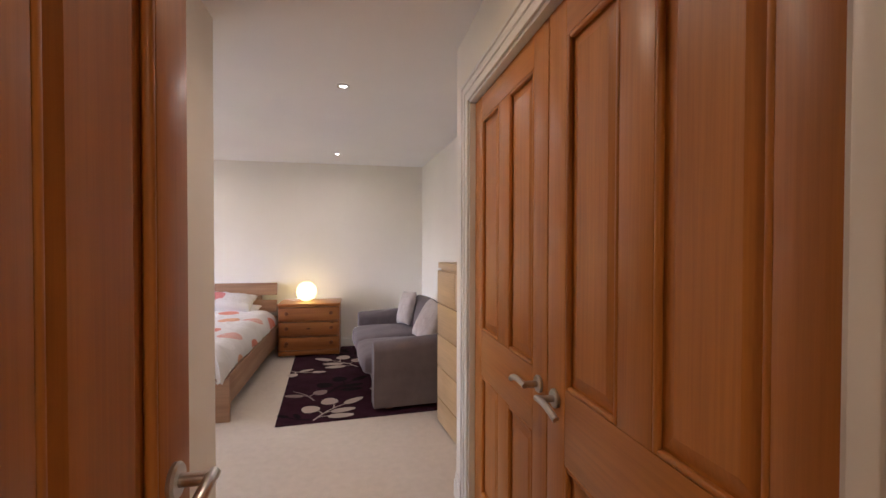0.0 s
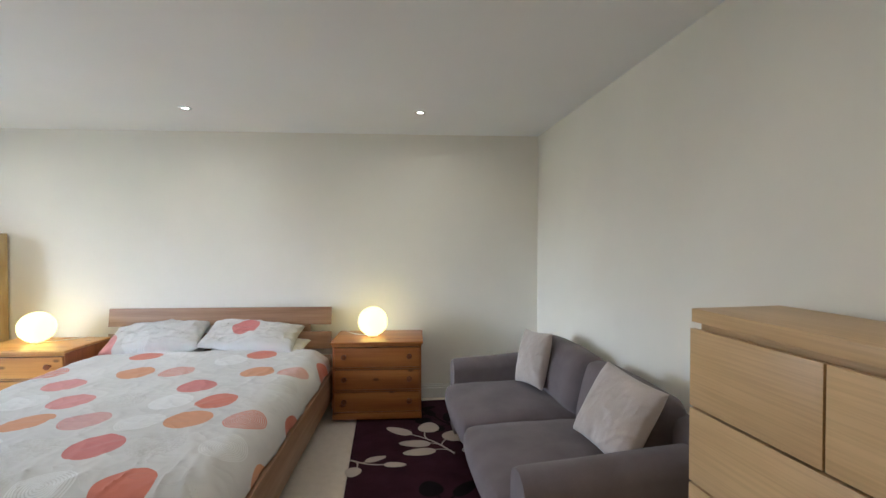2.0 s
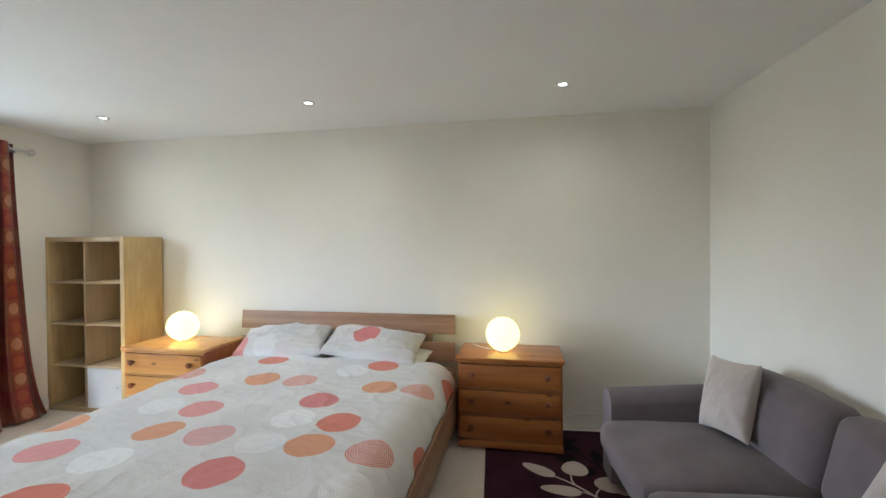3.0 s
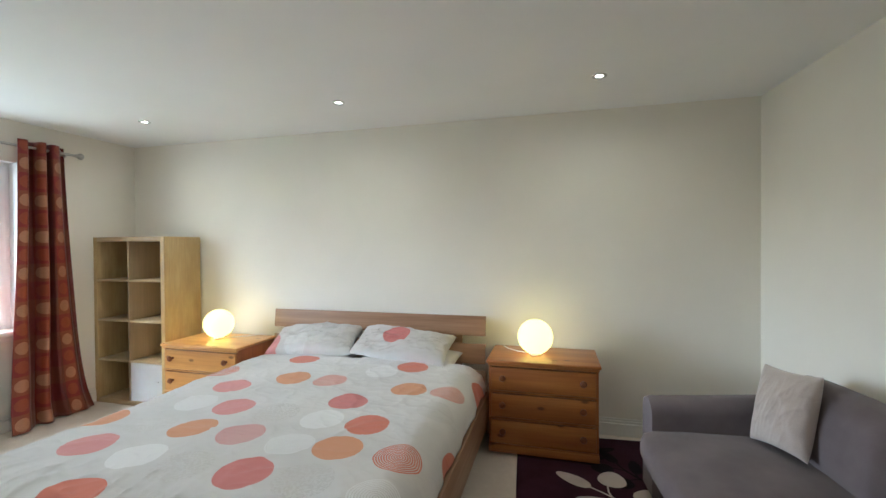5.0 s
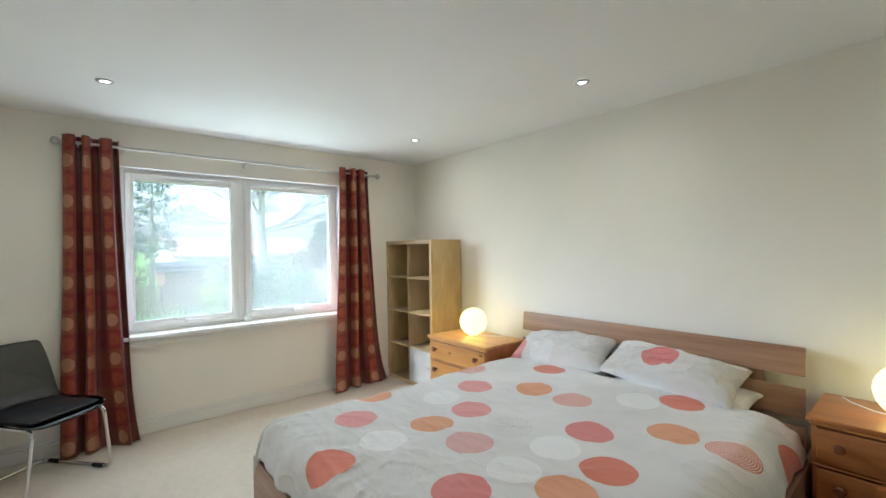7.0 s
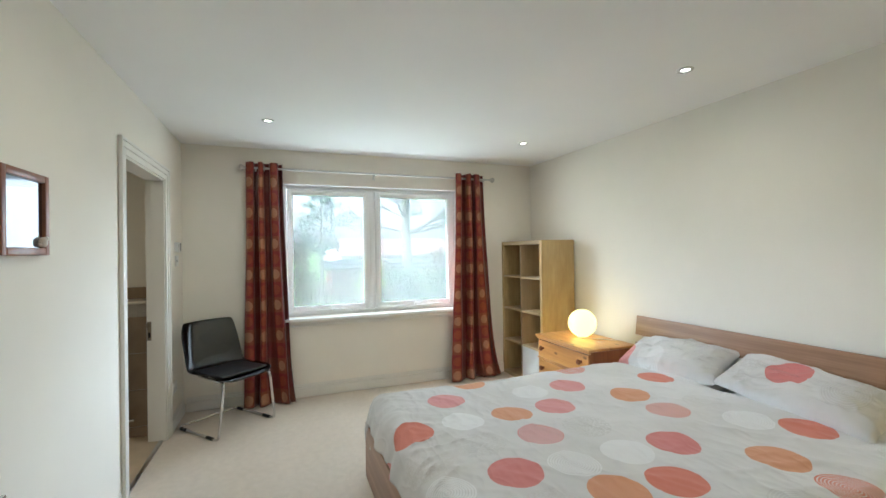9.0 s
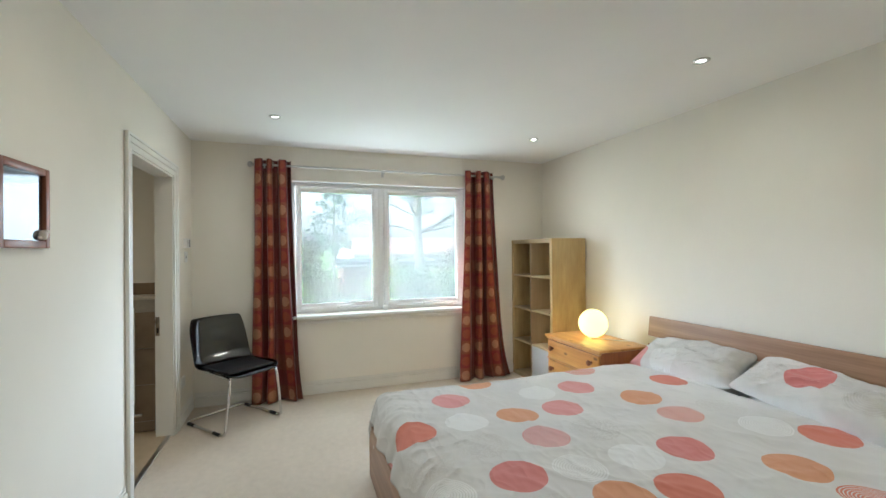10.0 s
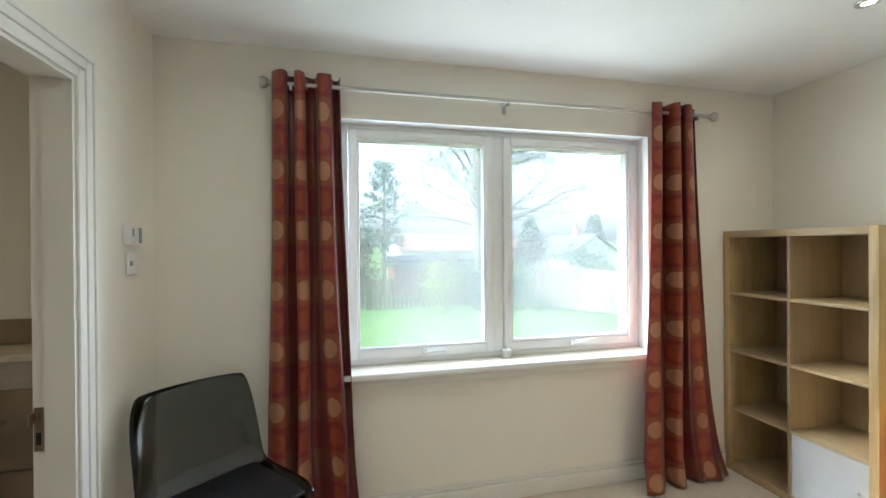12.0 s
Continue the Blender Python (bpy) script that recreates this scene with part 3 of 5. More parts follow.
structure("window_sill", boxes((-4.19, -3.985, WY0 + 0.003, WY1 - 0.003, WZ0 - 0.03, WZ0 - 0.001), bevel=0.008, seg=3), M_UPVC, "white painted window board", "window sill")
structure("window_apron", boxes((WX, WX + 0.022, WY0 - 0.01, WY1 + 0.01, WZ0 - 0.055, WZ0 - 0.032), (WX, WX + 0.014, WY0 - 0.01, WY1 + 0.01, WZ0 - 0.088, WZ0 - 0.057), bevel=0.004),
          M_TRIM, "cream painted moulding under the window board", "trim")
structure("window_reveal", boxes((-4.155, WX, WY0, WY0 + 0.004, WZ0, WZ1), (-4.155, WX, WY1 - 0.004, WY1, WZ0, WZ1), (-4.155, WX, WY0, WY1, WZ1 - 0.004, WZ1)), M_UPVC, "white window reveal lining", "trim")
stay = thing("window_key", pose(-4.115, 4.60, WZ0), "small clear plastic window stop on the sill", "window stop")
part("body", boxes((-0.02, 0.02, -0.025, 0.025, 0, 0.05), bevel=0.008), M_WHITE, stay)
part("peg", rod_between(bmesh.new(), (0, 0, 0.05), (0, 0, 0.075), 0.008), M_WHITE, stay)

# ---- curtain pole and curtains ----
RX, RZ = -3.985, 2.185
pole = thing("curtain_pole", pose(RX, 4.62, RZ), "brushed nickel curtain pole with ball ends", "curtain pole")
part("rod", rod_between(bmesh.new(), (0, -1.25, 0), (0, 1.25, 0), 0.0105, 16), M_STEEL, pole)
for s in (-1, 1):
    bm = lathe(bmesh.new(), [(0, 0), (0.013, 0), (0.013, 0.014), (0.020, 0.019), (0.027, 0.030), (0.027, 0.044), (0.019, 0.055), (0.0, 0.06)], pose(0, s * 1.245, 0, -s * 90, 0, 0))
    part("finial", bm, M_STEEL, pole, "ribbed nickel finial")
for y in (-1.16, -0.05, 1.16):
    bm = bmesh.new()
    rod_between(bm, (WX - RX, y, -0.012), (0, y, -0.012), 0.006)
    box(bm, WX - RX, WX - RX + 0.006, y - 0.012, y + 0.012, -0.05, 0.025, bevel=0.002)
    box(bm, -0.012, 0.012, y - 0.006, y + 0.006, -0.03, -0.008, bevel=0.002)
    part("bracket", bm, M_STEEL, pole)


def curtain(name, y0, y1, b0, b1, pleats, seed, lean):
    """Eyelet curtain hanging from the pole, gathered between y0 and y1 above and spreading to b0, b1 at the floor."""
    rng = random.Random(seed)
    nu, nv = 150, 70
    length = pleats * 2 * 0.125
    amp = [rng.uniform(0.55, 1.35) for _ in range(pleats + 2)]
    bm = bmesh.new()
    uvl = bm.loops.layers.uv.new("cloth")
    grid, coord = [], {}
    for j in range(nv + 1):
        k = j / nv
        z = 2.235 - k * 2.222
        w = k ** 1.5
        sp = 0.65 * k ** 1.25 + 0.35 * k ** 6
        row = []
        for i in range(nu + 1):
            u = i / nu
            ph = u * pleats * math.tau + 0.75 * math.sin(u * math.tau * 1.5 + seed) + 0.5 * w * math.sin(u * 8 + 2 * seed)
            a = amp[int(u * pleats)] * (1 - (u * pleats) % 1) + amp[int(u * pleats) + 1] * ((u * pleats) % 1)
            off = 0.046 * a * (1 - 0.15 * w) * math.sin(ph + 0.7 * w * math.sin(u * 9 + seed)) + 0.014 * w * math.sin(ph * 0.5 + 2.0 + 3 * k) + 0.007 * math.sin(ph * 2.3 + seed + 2 * k)
            y = (y0 + (y1 - y0) * u) * (1 - sp) + (b0 + (b1 - b0) * u) * sp
            y += -0.009 * math.sin(ph * 2) * (1 - 0.3 * w) + 0.012 * w * math.sin(7 * k + u * 11)
            x = RX + off + lean * sp * (0.8 + 0.3 * math.sin(u * 5 + seed)) + 0.01 * math.sin(4 * k + seed) * w
            if k > 0.93:
                x += (k - 0.93) * 0.5 * (0.6 + 0.2 * math.sin(ph * 0.5 + seed))
            v = bm.verts.new((x, y, z))
            coord[v] = (u * length, z)
            row.append(v)
        grid.append(row)
    for j in range(nv):
        for i in range(nu):
            f = bm.faces.new((grid[j][i], grid[j][i + 1], grid[j + 1][i + 1], grid[j + 1][i]))
            for lp in f.loops:
                lp[uvl].uv = coord[lp.vert]
    top = thing(name, pose(0, 0, 0), "red and rust eyelet curtain with pale discs, drawn open", "curtain", "curtains at the window")
    cl = part("cloth", bm, M_CURTAIN, top)
    so = cl.modifiers.new("thickness", "SOLIDIFY")
    so.thickness = 0.003
    for i in range(pleats):
        y = y0 + (y1 - y0) * (i + 0.5) / pleats
        bm = bmesh.new()
        tube(bm, [(RX + 0.024 * math.cos(a * math.tau / 16), y, RZ + 0.024 * math.sin(a * math.tau / 16)) for a in range(16)], 0.004, 6, True)
        part("eyelet", bm, M_STEEL, top)
    return top


curtain("curtain", 3.380, 3.685, 3.335, 3.800, 3, 3, 0.05)
curtain("curtain", 5.455, 5.790, 5.33, 5.955, 3, 8, 0.07)

# ---- bed ----
BX0, BX1, BY0 = -2.385, -0.475, 4.15
bed = thing("bed", pose((BX0 + BX1) / 2, BY0, 0), "oak veneer double bed with a two-slat headboard", "bed")
BW = BX1 - BX0
hw = BW / 2
HBY = 6.345 - BY0
for z0, z1, dy in ((0.70, 0.852, 0.0), (0.49, 0.64, -0.03), (0.30, 0.44, -0.055)):
    part("headboard_slat", boxes((-hw, hw - 0.055, -0.012, 0.012, -(z1 - z0) / 2, (z1 - z0) / 2), bevel=0.004), M_OAK, bed, m=pose(0, HBY + 0.012 + dy * 0.6, (z0 + z1) / 2, -7, 0, 0))
for x in (-hw + 0.28, hw - 0.28):
    part("headboard_post", boxes((-0.035, 0.035, -0.012, 0.012, 0, 0.84), bevel=0.003), M_OAK, bed, m=pose(x, HBY + 0.005, 0.005, -4, 0, 0))
for x0, x1 in ((-hw, -hw + 0.03), (hw - 0.03, hw)):
    part("side_rail", boxes((x0, x1, 0.03, HBY + 0.05, 0.14, 0.36), bevel=0.003), M_OAK_Y, bed)
part("footboard", boxes((-hw, hw, 0.0, 0.03, 0.003, 0.335), bevel=0.003), M_OAK, bed)
for x in (-hw + 0.16, hw - 0.16):
    bm = rod_between(bmesh.new(), (x, -0.003, 0.24), (x, 0.002, 0.24), 0.009)
    part("bolt_cap", bm, M_STEEL, bed)
for x in (-hw + 0.02, hw - 0.02):
    part("leg", boxes((x - 0.02, x + 0.02, HBY - 0.10, HBY - 0.02, 0.0, 0.14), bevel=0.003), M_OAK, bed)
part("slat_base", boxes((-hw + 0.03, hw - 0.03, 0.03, HBY, 0.20, 0.23)), M_OAK_Y, bed)
mattress = thing("mattress", pose(-1.43, 5.24, 0.23), "white sprung mattress under the duvet", "mattress")
part("ticking", boxes((-0.9, 0.9, -1.02, 1.04, 0, 0.22), bevel=0.05, seg=4), M_SHEET, mattress)

DISCS = [(-1.84, 5.955, CORAL, 0), (-1.68, 5.58, ORANGE, 0), (-1.41, 5.57, CORAL, 1), (-1.95, 5.34, PINK, 0), (-1.70, 5.07, PINK, 0),
         (-1.70, 4.80, ORANGE, 0), (-1.42, 4.79, ROSE, 1), (-2.01, 4.55, PINK, 0), (-1.67, 4.24, CORAL, 0), (-1.17, 4.51, ROSE, 0), (-1.13, 5.28, ROSE, 0),
         (-0.90, 5.03, CORAL, 0), (-0.92, 4.78, ORANGE, 0), (-0.64, 4.77, CORAL, 1), (-0.87, 5.55, ORANGE, 0), (-0.63, 5.56, CORAL, 1), (-0.98, 5.95, CORAL, 0),
         (-0.86, 4.21, CORAL, 0), (-1.14, 4.76, CHALK, 1), (-0.92, 4.52, PALE, 2), (-1.39, 4.22, PALE, 2), (-1.44, 4.49, PALE, 2), (-1.15, 5.04, CHALK, 0),
         (-1.42, 5.05, PALE, 2), (-1.70, 4.52, CHALK, 0), (-1.40, 5.84, PALE, 2), (-1.15, 5.80, CHALK, 1), (-1.95, 5.07, CHALK, 1), (-1.95, 4.80, PALE, 2),
         (-0.62, 5.28, PALE, 1), (-0.62, 4.50, CHALK, 1), (-0.42, 5.86, CORAL, 0), (-0.36, 5.02, CORAL, 0), (-0.34, 4.52, ORANGE, 0), (-0.64, 6.02, PALE, 2),
         (-1.15, 4.22, CHALK, 1), (-2.24, 5.58, CORAL, 1), (-2.26, 4.80, ORANGE, 0), (-2.26, 5.07, PALE, 2), (-1.67, 3.95, PINK, 0), (-1.15, 3.95, ROSE, 1)]
M_DUVET = printed_linen("disc_print_duvet_cotton", [(x, y, 0.108 if kind != 2 else 0.115, col, kind) for x, y, col, kind in DISCS])
M_PILLOW_A = printed_linen("disc_print_pillow_cotton", [(-0.35, -0.10, 0.10, PINK, 0), (0.30, 0.17, 0.06, PALE, 1), (0.02, 0.16, 0.1, PALE, 2), (-0.1, -0.1, 0.1, CHALK, 1)])
M_PILLOW_B = printed_linen("disc_print_pillow_cotton_turned", [(-0.05, 0.03, 0.105, ROSE, 0), (0.22, 0.0, 0.10, PALE, 1), (-0.29, -0.02, 0.1, PALE, 2), (0.3, 0.22, 0.1, CHALK, 0)])


def duvet():
    """Double duvet: a padded sheet that lies on the mattress and falls over the two long sides and the foot."""
    cx = -1.43
    left, right, foot, head = -0.86, 0.83, 4.19, 6.13
    bm = bmesh.new()
    uvl = bm.loops.layers.uv.new("cloth")
    nu, nv = 210, 220
    s0, s1, t0, t1 = -1.13, 1.03, foot - 0.16, head
    grid, coord = [], {}

    def fold(d, r, lim):
        """Arc length past the edge to (out, down)."""
        a = min(d / r, lim)
        rest = max(0.0, d - lim * r)
        return r * math.sin(a) + rest * math.cos(lim), r * (1 - math.cos(a)) + rest * math.sin(lim)

    for j in range(nv + 1):
        t = t0 + (t1 - t0) * j / nv
        row = []
        for i in range(nu + 1):
            s = s0 + (s1 - s0) * i / nu
            ds = s - right + 0.06 if s > 0 else left + 0.06 - s
            ds, dt = max(0.0, ds), max(0.0, foot + 0.06 - t)
            d = math.hypot(ds, dt)
            x, y, z = cx + s, t, 0.535
            hang = min(1.0, d / 0.22)
            p = Vector((s * 2.0, t * 2.0, 0.3))
            if d > 0:
                o, dn = fold(d, 0.17, 1.35) if s > 0 and ds > dt else fold(d, 0.10 if dt > ds else 0.13, 1.3)
                side = math.copysign(1, s)
                k, q = ds / d, dt / d
                along = (max(t, foot + 0.06) + abs(s) - ds + 0.2 * math.atan2(dt, ds)) * 15 + 1.5 * noise.noise(Vector((abs(s) - ds, max(t, foot), 2.0)) * 2.0)
                wv = (0.010 * math.sin(along) + 0.006 * math.sin(along * 2.3 + 1.0)) * hang * (0.5 if s > 0 else 1.0)
                o += wv
                x = cx + (s - side * ds) + side * o * k
                y = t + dt - o * q
                z -= dn
            puff = 0.012 * noise.noise(p * 1.1) + 0.007 * noise.noise(p * 2.3 + Vector((5, 1, 2)))
            w1 = noise.noise(Vector((s * 2.2 + t * 1.4, t * 3.0 - s * 2.2, 1.7)))
            w2 = noise.noise(Vector((s * 5.0 - t * 2.0, t * 5.5 + s * 2.0, 4.1)))
            w3 = noise.noise(Vector((s * 9.0 + t * 6.0, t * 8.0 - s * 5.0, 7.3)))
            puff += 0.006 * max(0.0, 1 - abs(w1) * 4) ** 2 + 0.004 * max(0.0, 1 - abs(w2) * 4.5) ** 2 + 0.002 * max(0.0, 1 - abs(w3) * 4) ** 2
            gather = noise.noise(Vector((s * 11.0 + 1.5 * noise.noise(Vector((s * 3, t * 3, 9.0))), t * 2.2, 3.3)))
            puff += 0.010 * max(0.0, 1 - abs(gather) * 3.5) ** 1.7 * math.exp(-((t - foot) / 0.26) ** 2)
            z += puff * (1 - 0.5 * hang) + 0.012 * math.exp(-((t - 5.95) / 0.25) ** 2)
            if t > head - 0.05:
                z -= 0.04 * ((t - head + 0.05) / 0.05) ** 2
            v = bm.verts.new((x, y, z))
            coord[v] = (cx + s, t)
            row.append(v)
        grid.append(row)
    for j in range(nv):
        for i in range(nu):
            f = bm.faces.new((grid[j][i], grid[j][i + 1], grid[j + 1][i + 1], grid[j + 1][i]))
            for lp in f.loops:
                lp[uvl].uv = coord[lp.vert]
    ob = new("duvet", mesh_of("duvet", bm, M_DUVET))
    so = ob.modifiers.new("padding", "SOLIDIFY")
    so.thickness, so.offset = 0.018, -1
    return tagged(ob, "white duvet with coral, orange and pink discs on the bed", "duvet")


duvet()


def pillow_mesh(w, h, d, seed, mat, crumple=0.012):
    bm = bmesh.new()
    uvl = bm.loops.layers.uv.new("cloth")
    n = 64
    coord, sides = {}, []
    for s in (1, -1):
        g = []
        for j in range(n + 1):
            row = []
            for i in range(n + 1):
                u, v = i / n * 2 - 1, j / n * 2 - 1
                e = max(0.0, (1 - abs(u) ** 2.6) * (1 - abs(v) ** 2.6))
                prof = e ** 0.42
                pull = 1 - 0.07 * (1 - abs(u) ** 2) * abs(v) ** 4
                pull2 = 1 - 0.07 * (1 - abs(v) ** 2) * abs(u) ** 4
                p = Vector((u * 2.2 + seed, v * 2.2, s * 1.3))
                wr = crumple * noise.noise(p * 1.2) + crumple * 0.2 * noise.noise(p * 3.5)
                fold_1 = noise.noise(Vector((u * 1.0 + v * 0.5 + seed, v * 2.2 - u * 1.4, s)))
                fold_2 = noise.noise(Vector((u * 4.5 - v * 1.2 + seed, v * 1.3 + u * 0.8, s + 4.0)))
                wr += crumple * 0.45 * max(0.0, 1 - 3.5 * abs(fold_1)) ** 1.6 + crumple * 0.30 * max(0.0, 1 - 4 * abs(fold_2)) ** 1.6
                x, y = u * w / 2 * pull2, v * h / 2 * pull
                if s == -1 and (i in (0, n) or j in (0, n)):
                    row.append(sides[0][j][i])
                    continue
                vert = bm.verts.new((x + wr * 0.5, y, s * (d / 2 * prof) + wr * (0.3 + prof)))
                coord[vert] = (u * w / 2, v * h / 2)
                row.append(vert)
            g.append(row)
        sides.append(g)
        for j in range(n):
            for i in range(n):
                q = (g[j][i], g[j][i + 1], g[j + 1][i + 1], g[j + 1][i])
                f = bm.faces.new(q if s == 1 else q[::-1])
                for lp in f.loops:
                    lp[uvl].uv = coord[lp.vert]
    return mesh_of("pillow", bm, mat)


def pillow(name, m, w, h, d, seed, mat, label, category, crumple=0.012, group=""):
    ob = new(name, pillow_mesh(w, h, d, seed, mat, crumple))
    ob.matrix_basis = m
    return tagged(ob, label, category, group)


pillow("pillow", pose(-1.90, 6.19, 0.525, 14, 0, 2), 0.74, 0.32, 0.13, 31, M_SHEET, "plain white pillow lying under another", "pillow", group="pillows on the bed")
pillow("pillow", pose(-1.10, 6.19, 0.525, 14, 0, -2), 0.78, 0.32, 0.13, 47, M_SHEET, "plain white pillow lying under another", "pillow", group="pillows on the bed")
pillow("pillow", pose(-1.905, 6.20, 0.632, 28, -3, 3), 0.745, 0.33, 0.165, 11, M_PILLOW_A, "pale pillow with a pink disc at its corner", "pillow", 0.023, "pillows on the bed")
pillow("pillow", pose(-1.15, 6.20, 0.635, 27, 3, -4), 0.78, 0.33, 0.165, 23, M_PILLOW_B, "pale pillow with a rose disc in its middle", "pillow", 0.023, "pillows on the bed")


# ---- bedside chests ----
def bedside_chest(m, width, depth, label, pine, upright):
    """Three-drawer pine chest; local y = 0 is its front, x = 0 its middle."""
    c = thing("bedside_chest", m, label, "chest of drawers", "bedside chests")
    w = width / 2
    for x0, x1 in ((-w + 0.014, -w + 0.034), (w - 0.034, w - 0.014)):
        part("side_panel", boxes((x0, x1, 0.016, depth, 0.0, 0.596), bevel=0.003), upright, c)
    part("back_panel", boxes((-w + 0.035, w - 0.035, depth - 0.012, depth, 0.03, 0.595)), pine, c)
    part("top", boxes((-w, w, -0.014, depth + 0.005, 0.600, 0.622), bevel=0.007, seg=3), pine, c)
    part("top_moulding", boxes((-w + 0.010, w - 0.010, -0.004, 0.016, 0.583, 0.599), bevel=0.006, seg=3), pine, c)
    part("plinth", boxes((-w + 0.012, w - 0.012, -0.002, 0.016, 0.008, 0.055), bevel=0.005), pine, c)
    for x in (-w + 0.04, w - 0.04):
        part("foot", boxes((x - 0.02, x + 0.02, 0.018, 0.058, 0.0, 0.02), bevel=0.004), M_KNOB, c)
    for z0, z1 in ((0.068, 0.222), (0.244, 0.398), (0.420, 0.574)):
        part("divider", boxes((-w + 0.014, w - 0.014, -0.001, 0.016, z0 - 0.012, z0 - 0.003), bevel=0.004, seg=2), pine, c)
        dr = part("drawer", boxes((-w + 0.030, w - 0.030, 0.002, 0.022, z0, z1), bevel=0.006, seg=3), pine, c)
        part("drawer_box", boxes((-w + 0.05, w - 0.05, 0.024, depth - 0.03, z0 + 0.01, z1 - 0.02)), pine, dr)
        for x in (-w * 0.70, w * 0.70):
            bm = lathe(bmesh.new(), [(0.011, 0.0), (0.009, 0.010), (0.014, 0.016), (0.021, 0.025), (0.0215, 0.032), (0.015, 0.041), (0.0, 0.043)], pose(x, 0.002, (z0 + z1) / 2 + 0.012, 90, 0, 0), 18)
            part("knob", bm, M_KNOB, dr, "dark turned wooden knob")
    return c


bedside_chest(pose(-0.10, 5.95, 0.012), 0.725, 0.43, "orange pine three-drawer bedside chest with dark knobs", M_PINE, M_PINE_S)
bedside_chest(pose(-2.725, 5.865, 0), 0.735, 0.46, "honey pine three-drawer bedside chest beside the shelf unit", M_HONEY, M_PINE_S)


def globe_lamp(m, tail):
    g = thing("globe_lamp", m, "lit white opal glass globe lamp on a bedside chest", "table lamp", "bedside lamps")
    bm = bmesh.new()
    prof = [(0.12 * math.sin(a), 0.124 - 0.12 * math.cos(a)) for a in [0.33 + k * (math.pi - 0.33) / 22 for k in range(23)]]
    prof[-1] = (0.0, prof[-1][1])
    part("globe", lathe(bm, prof, None, 32), M_GLOBE, g, "glowing opal glass globe")
    part("base", lathe(bmesh.new(), [(0, 0), (0.042, 0.0), (0.043, 0.008), (0.039, 0.012), (0, 0.012)], None, 28), M_WHITE, g)
    bm = bmesh.new()
    tube(bm, [(0.035, 0.0, 0.005), (0.12 * tail, 0.05, 0.004), (0.2 * tail, 0.12, 0.004), (0.24 * tail, 0.19, 0.004)], 0.003, 6)
    part("flex", bm, M_WHITE, g, "thin white flex")
    return g


globe_lamp(pose(-0.15, 6.15, 0.635), -1)
globe_lamp(pose(-2.775, 6.13, 0.623), 1)


# ---- cube shelf ----
def cube_shelf():
    s = thing("cube_shelf", pose(-4.055, 6.045, 0), "birch veneer eight-cube shelf unit with one white door", "shelf unit")
    w, h, d, o, i = 0.80, 1.49, 0.385, 0.040, 0.017
    part("side_panel", boxes((0, o, 0, d, 0, h), bevel=0.002), M_BIRCH, s)
    part("side_panel", boxes((w - o, w, 0, d, 0, h), bevel=0.002), M_BIRCH, s)
    part("top_panel", boxes((o, w - o, 0, d, h - o, h), bevel=0.002), M_BIRCH_X, s)
    part("bottom_panel", boxes((o, w - o, 0, d, 0, o), bevel=0.002), M_BIRCH_X, s)
    part("back_panel", boxes((o, w - o, d - 0.006, d, o, h - o)), M_BIRCH_SHADE, s)
    part("upright", boxes((w / 2 - i / 2, w / 2 + i / 2, 0.002, d - 0.008, o, h - o), bevel=0.001), M_BIRCH_SHADE, s)
    ch = (h - 2 * o - 3 * i) / 4
    for k in range(3):
        z = o + ch * (k + 1) + i * k
        for x0, x1 in ((o, w / 2 - i / 2), (w / 2 + i / 2, w - o)):
            part("shelf", boxes((x0, x1, 0.002, d - 0.008, z, z + i), bevel=0.001), M_BIRCH_X, s)
    dr = part("door", boxes((w / 2 + i / 2 + 0.003, w - o - 0.003, 0.004, 0.02, o + 0.003, o + ch - 0.003), bevel=0.002), M_DOORW, s, "white cube door")
    part("knob", lathe(bmesh.new(), [(0.006, 0), (0.006, 0.012), (0.010, 0.016), (0.0, 0.02)], pose(w - o - 0.04, 0.004, o + ch * 0.55, 90, 0, 0), 14), M_STEEL, dr)
    return s


M_BIRCH_X = wood("birch_veneer_cross", (0.40, 0.30, 0.155), (0.45, 0.34, 0.185), (0.50, 0.385, 0.22), 0, 0.45, 5)
cube_shelf()


